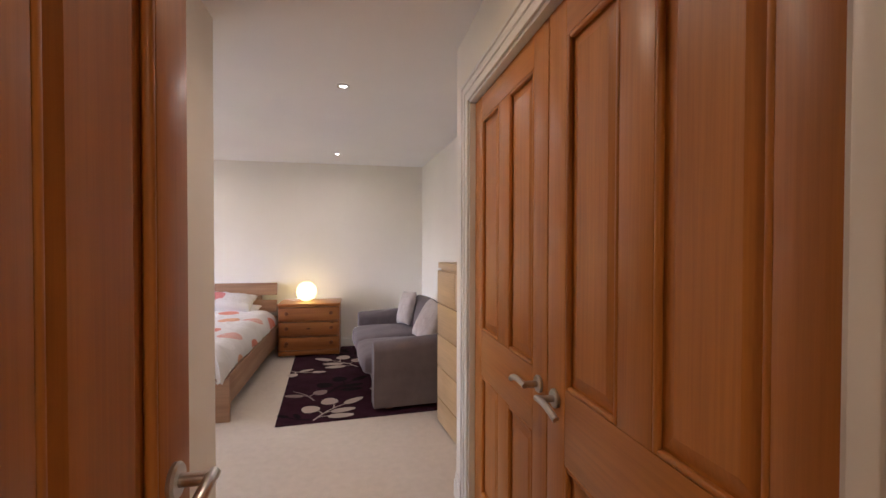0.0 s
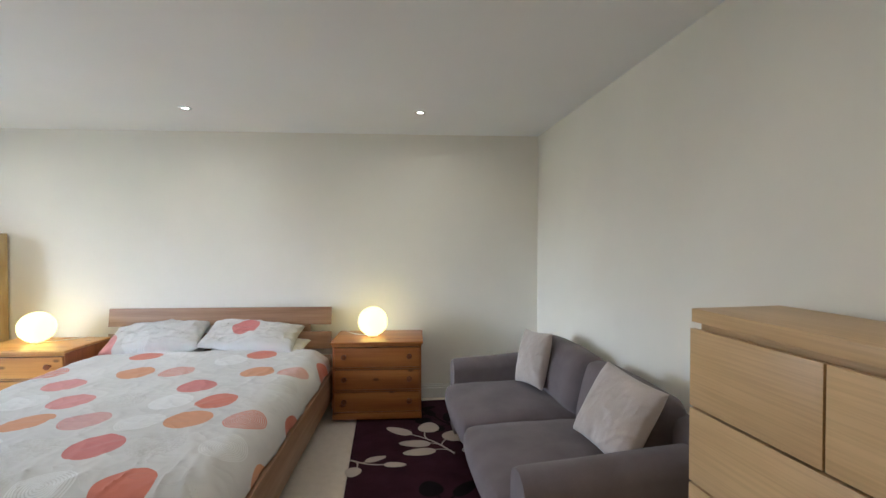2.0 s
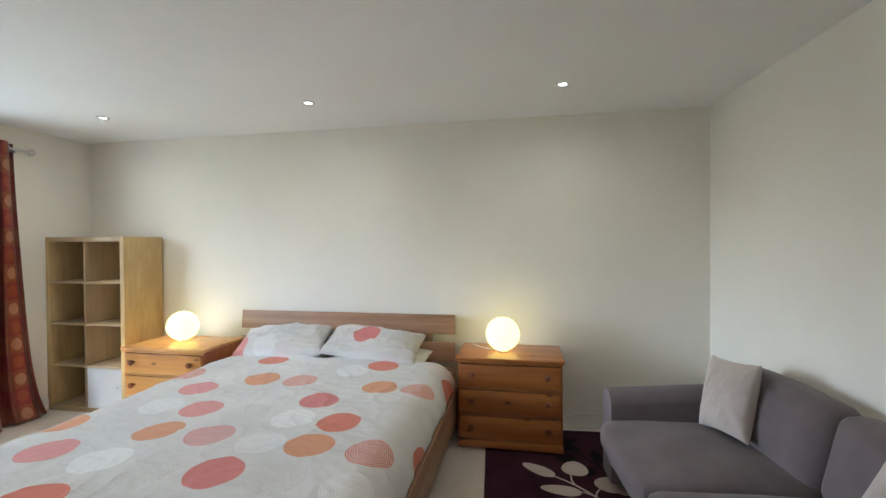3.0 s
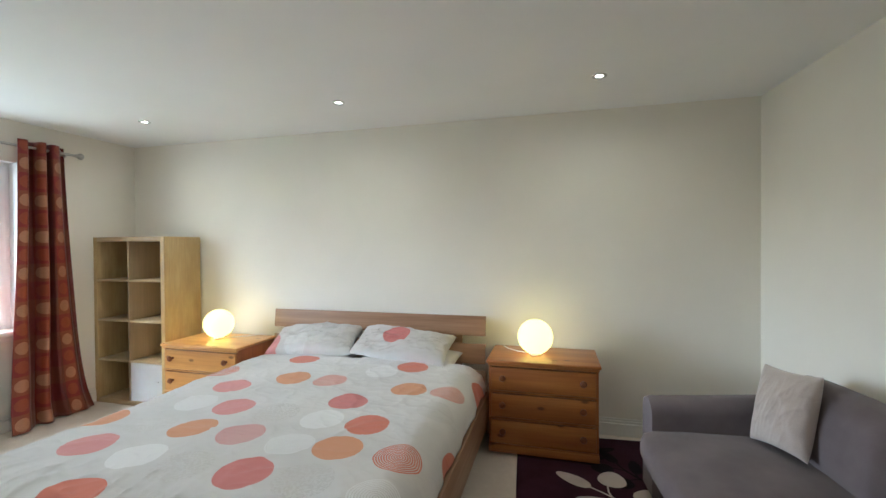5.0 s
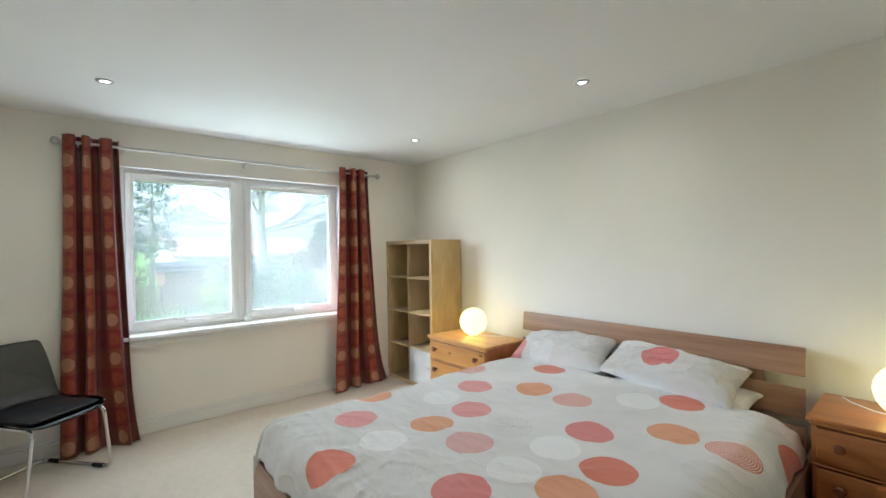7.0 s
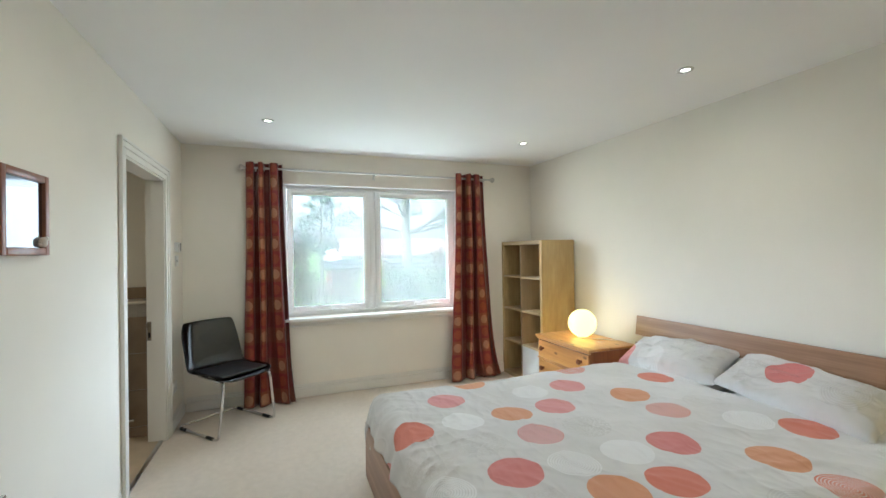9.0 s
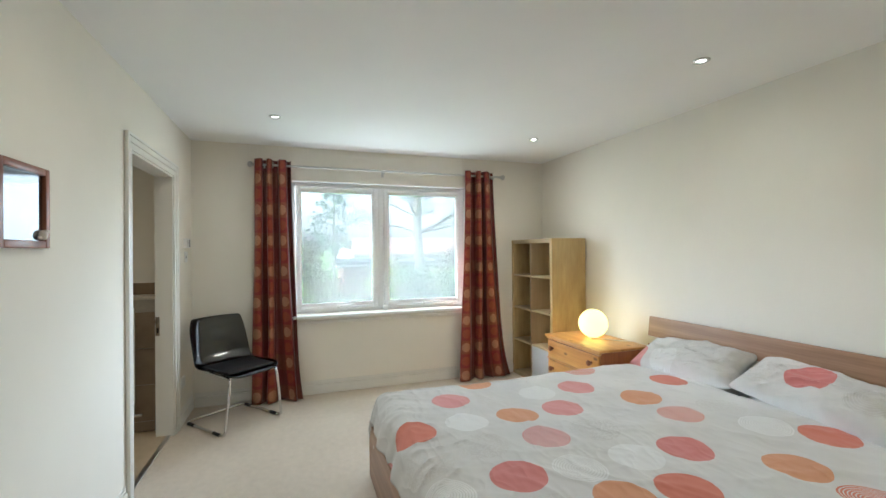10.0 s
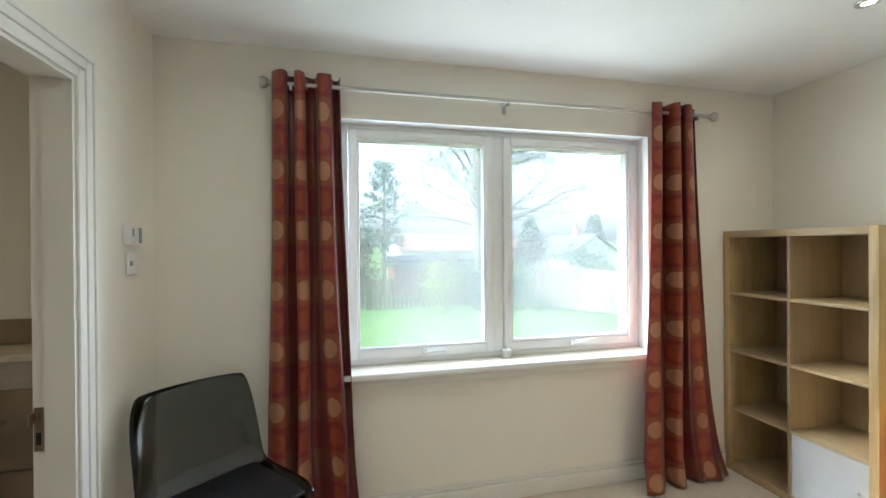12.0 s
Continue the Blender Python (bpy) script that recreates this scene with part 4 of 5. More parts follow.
# ---- tall chest of drawers ----
def tall_chest():
    c = thing("tall_chest", pose(1.164, 3.095, 0, 0, 0, 6.4), "pale birch six-drawer tall chest against the wall", "chest of drawers")
    w, h, d = 0.80, 1.212, 0.33
    part("side_panel", boxes((0.012, d, 0, 0.018, 0, 1.145), bevel=0.001), M_BIRCH_Z, c)
    part("side_panel", boxes((0.012, d, w - 0.018, w, 0, 1.145), bevel=0.001), M_BIRCH_Z, c)
    part("top", boxes((0.0, d, 0, w, 1.170, h), bevel=0.002), M_BIRCH_Y, c)
    part("top_rail", boxes((0.02, d, 0.018, w - 0.018, 1.146, 1.168)), M_BIRCH_Y, c)
    part("back_panel", boxes((d - 0.006, d, 0.018, w - 0.018, 0.02, 1.13)), M_BIRCH_Y, c)
    part("plinth", boxes((0.03, 0.045, 0.018, w - 0.018, 0, 0.03)), M_BIRCH_Y, c)
    rows = ((0.909, 1.150), (0.672, 0.901), (0.434, 0.664), (0.196, 0.426), (0.015, 0.188))
    for k, (z0, z1) in enumerate(rows):
        spans = ((0.002, w / 2 - 0.003), (w / 2 + 0.003, w - 0.002)) if k == 0 else ((0.002, w - 0.002),)
        for y0, y1 in spans:
            dr = part("drawer", boxes((-0.006, 0.011, y0, y1, z0, z1), bevel=0.0015), M_BIRCH_Y, c)
            part("drawer_box", boxes((0.02, d - 0.02, y0 + 0.03, y1 - 0.03, z0 + 0.02, z1 - 0.04)), M_BIRCH_SHADE, dr)
    return c


M_BIRCH_Z = wood("birch_veneer_end", (0.56, 0.35, 0.125), (0.60, 0.385, 0.15), (0.64, 0.42, 0.175), 2, 0.42, 5)
tall_chest()


# ---- sofa ----
def padded(bm, x0, x1, y0, y1, z0, z1, r, puff=(0, 0, 0), seg=5, sub=3):
    """A stuffed block: rounded edges and faces that swell."""
    tmp = bmesh.new()
    box(tmp, x0, x1, y0, y1, z0, z1)
    bmesh.ops.subdivide_edges(tmp, edges=tmp.edges, cuts=10, use_grid_fill=True)
    c = Vector(((x0 + x1) / 2, (y0 + y1) / 2, (z0 + z1) / 2))
    hf = Vector(((x1 - x0) / 2, (y1 - y0) / 2, (z1 - z0) / 2))
    for v in tmp.verts:
        d = v.co - c
        inner = Vector([max(-hf[k] + r, min(hf[k] - r, d[k])) for k in range(3)])
        out = d - inner
        q = inner + (out.normalized() * r if out.length > 1e-6 else out)
        n_ = [q[k] / hf[k] for k in range(3)]
        for k in range(3):
            a, b_ = [n_[m] for m in range(3) if m != k]
            q[k] += math.copysign(puff[k], q[k]) * abs(n_[k]) ** 2 * max(0, 1 - a * a) * max(0, 1 - b_ * b_)
        v.co = c + q + Vector((1, 1, 1)) * 0.003 * noise.noise(v.co * 9)
    me = bpy.data.meshes.new("tmp")
    tmp.to_mesh(me)
    tmp.free()
    bm.from_mesh(me)
    bpy.data.meshes.remove(me)
    return bm


def sofa():
    s = thing("sofa", pose(0.581, 4.09, 0, 0, 0, 4.5), "mauve-grey fabric two-seat sofa on the rug", "sofa")
    L, D = 1.69, 0.83
    part("base", padded(bmesh.new(), 0.07, D, 0.16, L - 0.16, 0.045, 0.27, 0.025), M_SOFA, s)
    for y0, y1 in ((0.0, 0.175), (L - 0.175, L)):
        bm = bmesh.new()
        n, prof = 14, []
        # arm: upright block with a rolled, slightly rising top
        for k in range(n + 1):
            a = math.pi * k / n
            prof.append(((y0 + y1) / 2 - (y1 - y0) / 2 * math.cos(a), 0.075 * math.sin(a)))
        secs = []
        for x, top in ((0.030, 0.472), (0.018, 0.479), (0.045, 0.487), (0.30, 0.500), (0.55, 0.517), (D, 0.53)):
            inset = 0.0 if secs else 0.02
            loop = [bm.verts.new((x - (0.0 if secs else 0.012), y0 + inset, 0.045))]
            for yy, zz in prof:
                loop.append(bm.verts.new((x - (0.0 if secs else 0.012), min(max(yy, y0 + inset), y1 - inset), top + zz * (1 if secs else 0.85))))
            loop.append(bm.verts.new((x - (0.0 if secs else 0.012), y1 - inset, 0.045)))
            secs.append(loop)
        for a, b_ in zip(secs, secs[1:]):
            for k in range(len(a)):
                bm.faces.new((a[k], a[(k + 1) % len(a)], b_[(k + 1) % len(a)], b_[k]))
        bm.faces.new(secs[0])
        bm.faces.new(secs[-1])
        part("arm", bm, M_SOFA, s)
    mid = L / 2
    for y0, y1 in ((0.17, mid - 0.003), (mid + 0.003, L - 0.17)):
        part("seat_cushion", padded(bmesh.new(), -0.05, 0.70, y0, y1, 0.255, 0.425, 0.06, (0.02, 0, 0.022)), M_SOFA, s)
        bm = padded(bmesh.new(), -0.09, 0.10, y0 + 0.01, y1 - 0.01, 0, 0.37, 0.065, (0.03, 0, 0.012))
        part("back_cushion", bm, M_SOFA, s, m=pose(0.655, 0, 0.385, 0, 14, 0))
    bm = padded(bmesh.new(), 0.0, 0.13, 0.0, L, 0, 0.62, 0.05)
    part("back_frame", bm, M_SOFA, s, m=pose(0.70, 0, 0.06, 0, 3, 0))
    for x in (0.15, D - 0.06):
        for y in (0.09, L - 0.09):
            part("foot", boxes((x - 0.025, x + 0.025, y - 0.025, y + 0.025, 0.0, 0.05), bevel=0.004), M_KNOB, s)
    return s


sofa()
pillow("scatter_cushion", pose(1.00, 5.42, 0.635, 74, 0, -70) @ pose(0, 0, 0, 0, 0, 4), 0.29, 0.37, 0.12, 5, M_CUSH, "pale beige suede cushion leaning in the sofa", "cushion", 0.006, "cushions on the sofa")
pillow("scatter_cushion", pose(1.10, 4.43, 0.66, 62, 4, -74) @ pose(0, 0, 0, 0, 0, -3), 0.36, 0.37, 0.15, 9, M_CUSH, "pale beige suede cushion leaning in the sofa", "cushion", 0.008, "cushions on the sofa")


# ---- rug ----
M_RUG = cloth("aubergine_pile", (0.040, 0.013, 0.022), 0.3, 0.97, 260, 0.7, 0.0)
M_LEAF = cloth("cream_pile", (0.50, 0.42, 0.35), 0.12, 0.97, 260, 0.7, 0.2)
M_LEAF_D = cloth("charcoal_pile", (0.012, 0.008, 0.010), 0.2, 0.97, 260, 0.7, 0.0)
M_LEAF_M = cloth("taupe_pile", (0.26, 0.19, 0.165), 0.15, 0.97, 260, 0.7, 0.2)
for pile in (M_RUG, M_LEAF, M_LEAF_D, M_LEAF_M):
    pile.node_tree.nodes["Principled BSDF"].inputs["Specular IOR Level"].default_value = 0.1
RUG_M = pose(-0.125, 3.995, 0, 0, 0, 4.0)
rug = thing("rug", RUG_M, "dark aubergine rug with cream and black leafy sprigs", "rug")
part("field", boxes((0, 1.62, 0, 2.32, 0.0, 0.011), bevel=0.004), M_RUG, rug)


def sprig(x, y, angle, size, mat, lift, side=1, start=0.0, rounds=(0, 1), longs=(0, 1, 2)):
    """A curved stem: two round leaves on long stalks to one side, slender leaves at the tip and along the other."""
    bm = bmesh.new()
    z = 0.0125 + lift
    tiers = itertools.count(1)

    def at(u, v):
        return Vector((u * size, side * v * size, 0))

    def strip(ps, w):
        prev = None
        for i, p in enumerate(ps):
            t = (ps[min(i + 1, len(ps) - 1)] - ps[max(i - 1, 0)]).normalized()
            n_ = Vector((-t.y, t.x, 0)) * w * (1 - 0.4 * i / len(ps))
            cur = (bm.verts.new((*(p + n_).xy, z)), bm.verts.new((*(p - n_).xy, z)))
            if prev:
                bm.faces.new((prev[0], prev[1], cur[1], cur[0]))
            prev = cur

    def leaf(c, d, a, b_):
        """A leaf round c with its long axis along d, fuller towards the stalk."""
        ang, vs, up = math.atan2(d.y, d.x), [], z + 0.0003 * next(tiers)
        for k in range(24):
            q = k / 24 * math.tau
            lx, ly = a * math.cos(q), b_ * math.sin(q) * (1 - 0.2 * math.cos(q))
            vs.append(bm.verts.new((c.x + lx * math.cos(ang) - ly * math.sin(ang), c.y + lx * math.sin(ang) + ly * math.cos(ang), up)))
        bm.faces.new(vs)

    def stalk(p, q, bow):
        mid_ = (p + q) / 2 + Vector((-(q - p).y, (q - p).x, 0)) * bow * side
        strip([p, (p + mid_) / 2 + (mid_ - (p + q) / 2) * 0.3, mid_, (q + mid_) / 2 + (mid_ - (p + q) / 2) * 0.3, q], 0.0055)

    strip([at(start + (0.78 - start) * k / 10, 0.10 * math.sin(k / 10 * 2.4)) for k in range(11)], 0.0085)
    for k in rounds:
        root, c = ((at(0.24, 0.06), at(0.27, 0.38)), (at(0.50, 0.10), at(0.68, 0.38)))[k]
        stalk(root, c, -0.12)
        leaf(c, c - root, 0.155 * size, 0.140 * size)
    for k in longs:
        root, c = ((at(0.74, 0.08), at(0.93, 0.06)), (at(0.30, 0.07), at(0.54, -0.09)), (at(0.12, 0.03), at(0.36, -0.22)))[k]
        stalk(root, c, 0.1)
        leaf(c, c - root, 0.20 * size, 0.088 * size)
    part("sprig", bm, mat, rug, m=pose(x, y, 0, 0, 0, angle))


SPRIGS = [(0.27, 0.02, 43, 0.50, M_LEAF, 1), (0.265, 0.44, 130, 0.42, M_LEAF_M, -1, 0.0, (0,), (1,)), (0.385, 0.60, 46, 0.50, M_LEAF_D, 1), (-0.03, 1.36, -14, 0.36, M_LEAF, -1, 0.10, (0,), (0, 1)),
          (0.685, 1.35, 137, 0.56, M_LEAF, -1), (0.30, 1.95, 30, 0.36, M_LEAF_D, 1, 0.0, (0,)), (0.80, 1.72, 120, 0.42, M_LEAF_D, 1), (0.25, 0.05, 148, 0.26, M_LEAF_D, 1, 0.0, (), (0, 1)),
          (0.95, 0.45, 75, 0.45, M_LEAF_M, 1), (1.0, 1.3, 100, 0.45, M_LEAF, 1)]
for k, (sx, sy, sa, size, pile, *rest) in enumerate(SPRIGS):
    sprig(sx, sy, sa, size, pile, 0.003 - 0.0003 * k if pile is not M_LEAF_D else 0.0, *rest)

# ---- chair by the window ----
def acrylic_chair():
    c = thing("chair", pose(-3.60, 3.265, 0, 0, 0, 39.5), "smoked acrylic chair with black seat pad and chrome cantilever legs", "chair")
    prof = [(0.235, 0.415), (0.22, 0.432), (0.15, 0.446), (0.05, 0.444), (-0.05, 0.437), (-0.115, 0.438), (-0.17, 0.453), (-0.208, 0.487), (-0.234, 0.54), (-0.258, 0.61), (-0.292, 0.69), (-0.324, 0.77), (-0.338, 0.835)]
    bm = bmesh.new()
    n = 20
    rows = []
    for k, (x, z) in enumerate(prof):
        q = k / (len(prof) - 1)
        w = 0.245 - 0.015 * abs(q - 0.45)
        if k in (0, len(prof) - 1):
            w -= 0.025
        if k in (1, len(prof) - 2):
            w -= 0.006
        row = []
        for i in range(n + 1):
            y = (i / n * 2 - 1)
            cup = 0.03 * y ** 4 + 0.028 * y * y * (q > 0.5) * (q - 0.5) * 2
            seat = 1 - min(1, max(0, (q - 0.42) / 0.2))
            row.append(bm.verts.new((x + cup * (1 - seat), y * w, z + cup * seat * 0.9)))
        rows.append(row)
    for a, b_ in zip(rows, rows[1:]):
        for i in range(n):
            bm.faces.new((a[i], a[i + 1], b_[i + 1], b_[i]))
    sh = part("shell", bm, M_SMOKE, c, "smoked clear acrylic shell")
    sub = sh.modifiers.new("round", "SUBSURF")
    sub.levels = sub.render_levels = 1
    so = sh.modifiers.new("thickness", "SOLIDIFY")
    so.thickness, so.offset = 0.007, 0
    bm = padded(bmesh.new(), -0.165, 0.215, -0.20, 0.20, 0.452, 0.470, 0.008, (0, 0, 0.005))
    for v in bm.verts:
        r = math.hypot(v.co.x / 0.22, v.co.y / 0.205)
        if r > 1:
            v.co.x *= 1 - 0.05 * (r - 1)
            v.co.y *= 1 - 0.05 * (r - 1)
    part("seat_pad", bm, M_BLACK, c, "black padded seat")
    for s in (-1, 1):
        y = s * 0.225
        bm = bmesh.new()
        tube(bm, arc_path([(-0.14, s * 0.17, 0.425), (0.235, s * 0.20, 0.425), (0.235, y * 1.1, 0.012), (-0.30, y * 1.1, 0.012), (-0.30, 0, 0.012)], 0.05), 0.0105, 12)
        part("leg", bm, M_CHROME, c, "bent chrome tube leg")
        for x in (0.13, -0.22):
            part("glide", rod_between(bmesh.new(), (x - 0.04, y * 1.1, 0.0125), (x + 0.04, y * 1.1, 0.0125), 0.0125), M_RUBBER, c)
    for x, y in ((0.12, 0.15), (0.12, -0.15), (-0.1, 0.15), (-0.1, -0.15)):
        part("screw", rod_between(bmesh.new(), (x, y, 0.425), (x, y, 0.442), 0.012), M_CHROME, c)
    return c


acrylic_chair()


# ---- downlights ----
def downlight(x, y, watts, tone):
    d = thing("downlight", pose(x, y, CZ), "lit recessed ceiling downlight with a nickel rim", "ceiling light", "ceiling downlights")
    part("rim", lathe(bmesh.new(), [(0.023, -0.001), (0.027, -0.007), (0.041, -0.005), (0.044, -0.0005), (0.044, 0.0)], None, 28), M_STEEL, d)
    part("lamp_face", lathe(bmesh.new(), [(0.0, -0.003), (0.022, -0.002), (0.023, -0.001)], None, 24), M_LAMPON, d, "glowing lamp face")
    sp = new("downlight_beam", bpy.data.lights.new("downlight_beam", "SPOT"))
    sp.data.energy, sp.data.color, sp.data.spot_size, sp.data.spot_blend, sp.data.shadow_soft_size = watts, tone, radians(175), 1.0, 0.03
    sp.matrix_world = pose(x, y, CZ - 0.012)
    return d


WARM, MILD = (1.0, 0.74, 0.44), (1.0, 0.85, 0.64)
# the last one is unseen, added over the bathroom to brighten its tiles
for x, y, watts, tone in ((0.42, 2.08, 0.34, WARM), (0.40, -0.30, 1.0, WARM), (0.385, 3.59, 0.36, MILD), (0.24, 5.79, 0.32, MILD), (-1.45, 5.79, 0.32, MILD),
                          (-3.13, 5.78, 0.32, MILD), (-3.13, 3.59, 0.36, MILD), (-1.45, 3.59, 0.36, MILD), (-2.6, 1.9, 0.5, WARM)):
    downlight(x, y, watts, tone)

# ---- framed mirror with a shell, controls, sockets ----
pic = thing("wall_mirror", pose(-1.585, SY, 1.545), "small square mirror in a dark red wooden frame on the wall", "mirror")
part("mirror_frame", boxes((-0.145, -0.118, 0.0, 0.022, -0.145, 0.145), (0.118, 0.145, 0.0, 0.022, -0.145, 0.145), (-0.118, 0.118, 0.0, 0.022, -0.145, -0.118), (-0.118, 0.118, 0.0, 0.022, 0.118, 0.145), bevel=0.004), M_FRAMEW, pic)
part("glass", boxes((-0.118, 0.118, 0.002, 0.010, -0.118, 0.118)), M_MIRROR_DIM, pic, "mirror glass darkened to a blue-grey reflection", smooth=False)
shell = thing("shell_ornament", pose(-1.692, SY + 0.014, 1.4275), "small pale shell resting on the mirror frame", "ornament")
bm = bmesh.new()
ball(bm, (0, 0.003, 0.020), 0.019, 14, 10, (1.0, 0.7, 1.0))
ball(bm, (-0.018, 0.004, 0.033), 0.010, 12, 8)
ball(bm, (0.017, 0.002, 0.010), 0.009, 12, 8, (1.3, 0.7, 0.8))
part("shell_body", bm, M_SHELL, shell)

th = thing("thermostat", pose(-3.82, SY, 1.46), "white wall thermostat with a grey slider", "thermostat")
part("case", boxes((-0.05, 0.05, 0.0, 0.028, -0.04, 0.04), bevel=0.005), M_WHITE, th)
part("dial", boxes((-0.038, -0.018, 0.028, 0.033, -0.032, 0.032), bevel=0.002), M_GREYP, th)
part("display", boxes((0.022, 0.034, 0.028, 0.030, -0.005, 0.025), bevel=0.001), M_GREYP, th)
sw = thing("fused_switch", pose(-3.83, SY, 1.345), "white fused switch plate under the thermostat", "switch")
part("plate", boxes((-0.045, 0.045, 0.0, 0.010, -0.045, 0.045), bevel=0.004), M_WHITE, sw)
part("rocker", boxes((-0.022, 0.0, 0.010, 0.014, -0.012, 0.012), bevel=0.002), M_WHITE, sw)
part("fuse_door", boxes((0.010, 0.026, 0.010, 0.013, -0.010, 0.010), bevel=0.001), M_GREYP, sw)
so_ = thing("wall_socket", pose(-3.70, SY, 0.33), "white double wall socket above the skirting", "socket", "wall sockets")
part("plate", boxes((-0.073, 0.073, 0.0, 0.010, -0.043, 0.043), bevel=0.004), M_WHITE, so_)
for x in (-0.035, 0.035):
    part("switch", boxes((x - 0.008, x + 0.008, 0.010, 0.014, 0.012, 0.030), bevel=0.002), M_WHITE, so_)
    part("pin_holes", boxes((x - 0.004, x + 0.004, 0.0095, 0.0105, -0.008, 0.004), (x - 0.016, x - 0.008, 0.0095, 0.0105, -0.024, -0.019), (x + 0.008, x + 0.016, 0.0095, 0.0105, -0.024, -0.019)), M_GREYP, so_)

# ---- glass side table below the mirror ----
tb = thing("glass_table", pose(-1.18, SY + 0.018, 0), "narrow clear glass console table with chrome edges", "console table")
part("glass_top", boxes((0.012, 0.55, 0.0, 0.12, 0.760, 0.770), bevel=0.002), M_CLEAR, tb)
part("edge", boxes((0.0, 0.562, -0.012, -0.001, 0.752, 0.777), (0.0, 0.562, 0.121, 0.132, 0.752, 0.777), (0.0, 0.011, 0.0, 0.12, 0.752, 0.777), (0.551, 0.562, 0.0, 0.12, 0.752, 0.777), bevel=0.002), M_CHROME, tb)
for x in (0.010, 0.552):
    for y in (-0.002, 0.122):
        part("leg", rod_between(bmesh.new(), (x, y, 0), (x, y, 0.752), 0.009), M_CHROME, tb)

# ---- bathroom through the doorway ----
BWX, BUX = -3.60, -3.80                          # face of the tiled boxing, wall above it
structure("bathroom_wall_west", boxes((BUX - 0.1, BUX, 0.9, 2.729, 0, CZ)), M_WALL, "cream painted bathroom wall", "wall")
structure("bathroom_wall_far", boxes((-3.9, -0.3, 0.8, 0.9, 0, CZ)), M_WALL, "cream painted bathroom wall", "wall")
structure("bathroom_floor", boxes((BWX, -0.3, 0.9, 2.80, 0.0, 0.006)), M_FLOORT, "beige tiled bathroom floor", "floor")
boxing = structure("bathroom_boxing", boxes((BUX, BWX - 0.008, 0.9, 2.729, 0.006, 1.02)), M_GROUT, "boxed-in lower wall faced with taupe tiles", "wall")
structure("bathroom_ledge", boxes((BUX, BWX + 0.012, 0.9, 2.729, 1.022, 1.045), bevel=0.004), M_LEDGE, "cream stone ledge above the tiles", "ledge")
structure("bathroom_upstand", boxes((BUX, BUX + 0.012, 0.9, 2.729, 1.047, 1.14), bevel=0.002), M_TILE, "taupe tiled upstand on the ledge", "tiles")

# heated towel rail, rails along y
tr = thing("towel_rail", pose(BWX + 0.07, 2.33, 0), "chrome ladder heated towel rail on the tiled wall", "towel rail")
for y in (-0.24, 0.24):
    part("post", boxes((-0.017, 0.017, y - 0.017, y + 0.017, 0.24, 0.97), bevel=0.012, seg=4), M_CHROME, tr)
    part("valve", rod_between(rod_between(bmesh.new(), (0, y, 0.14), (0, y, 0.24), 0.010), (0, y, 0.16), (0.0, y + 0.06, 0.16), 0.014), M_CHROME, tr, "chrome valve")
    part("wall_bracket", rod_between(bmesh.new(), (-0.062, y, 0.82), (-0.015, y, 0.82), 0.010), M_CHROME, tr)
for z in (0.28, 0.31, 0.34, 0.42, 0.46, 0.50, 0.54, 0.58, 0.68, 0.72, 0.76, 0.84, 0.88, 0.92):
    part("rung", rod_between(bmesh.new(), (0.0, -0.23, z), (0.0, 0.23, z), 0.010, 10), M_CHROME, tr)
towel = thing("towel", pose(BWX + 0.07, 2.28, 0), "white towel folded over the heated rail", "towel")
bm = bmesh.new()
rows = []
for i in range(25):
    y = -0.19 + 0.36 * i / 24
    row = []
    for j in range(31):
        s = j / 30
        if s < 0.12:
            x, z = -0.018, 0.86 - 0.5 * (0.12 - s)
            x = -0.016
        elif s < 0.22:
            a = (s - 0.12) / 0.1 * math.pi
            x, z = -0.016 * math.cos(a), 0.862 + 0.016 * math.sin(a)
        else:
            x, z = 0.016 + 0.02 * (s - 0.22), 0.862 - (s - 0.22) * 0.62
        x += 0.006 * math.sin(y * 40 + z * 5) * (s > 0.3)
        row.append(bm.verts.new((x, y * (1 - 0.12 * max(0, s - 0.3)), z)))
    rows.append(row)
for a, b_ in zip(rows, rows[1:]):
    for j in range(30):
        bm.faces.new((a[j], a[j + 1], b_[j + 1], b_[j]))
tw = part("towel_cloth", bm, M_TOWEL, towel)
sm = tw.modifiers.new("thickness", "SOLIDIFY")
sm.thickness = 0.006

mm = thing("vanity_mirror", pose(BWX - 0.08, 2.24, 1.045), "round chrome make-up mirror on a stem", "mirror")
part("base", lathe(bmesh.new(), [(0, 0), (0.07, 0.0), (0.068, 0.008), (0.02, 0.016), (0.008, 0.022), (0, 0.022)], None, 28), M_CHROME, mm)
part("stem", rod_between(bmesh.new(), (0, 0, 0.018), (0, 0, 0.17), 0.006), M_CHROME, mm)
MT = pose(0.0, 0, 0.265, 0, 80, 0)
head = part("mirror_rim", lathe(bmesh.new(), [(0.085, -0.008), (0.094, -0.006), (0.096, 0.0), (0.094, 0.006), (0.085, 0.008)], None, 36), M_CHROME, mm, m=MT)
part("mirror_glass", lathe(bmesh.new(), [(0, -0.005), (0.086, -0.005), (0.086, 0.005), (0, 0.005)], None, 36), M_MIRROR, head, "silvered mirror glass")
part("yoke", tube(bmesh.new(), [(0.0, 0.104 * math.cos(a), 0.265 + 0.104 * math.sin(a)) for a in [math.pi + k * math.pi / 16 for k in range(17)]], 0.005, 8), M_CHROME, mm)


# ---- garden and distance ----
GZ = -0.46
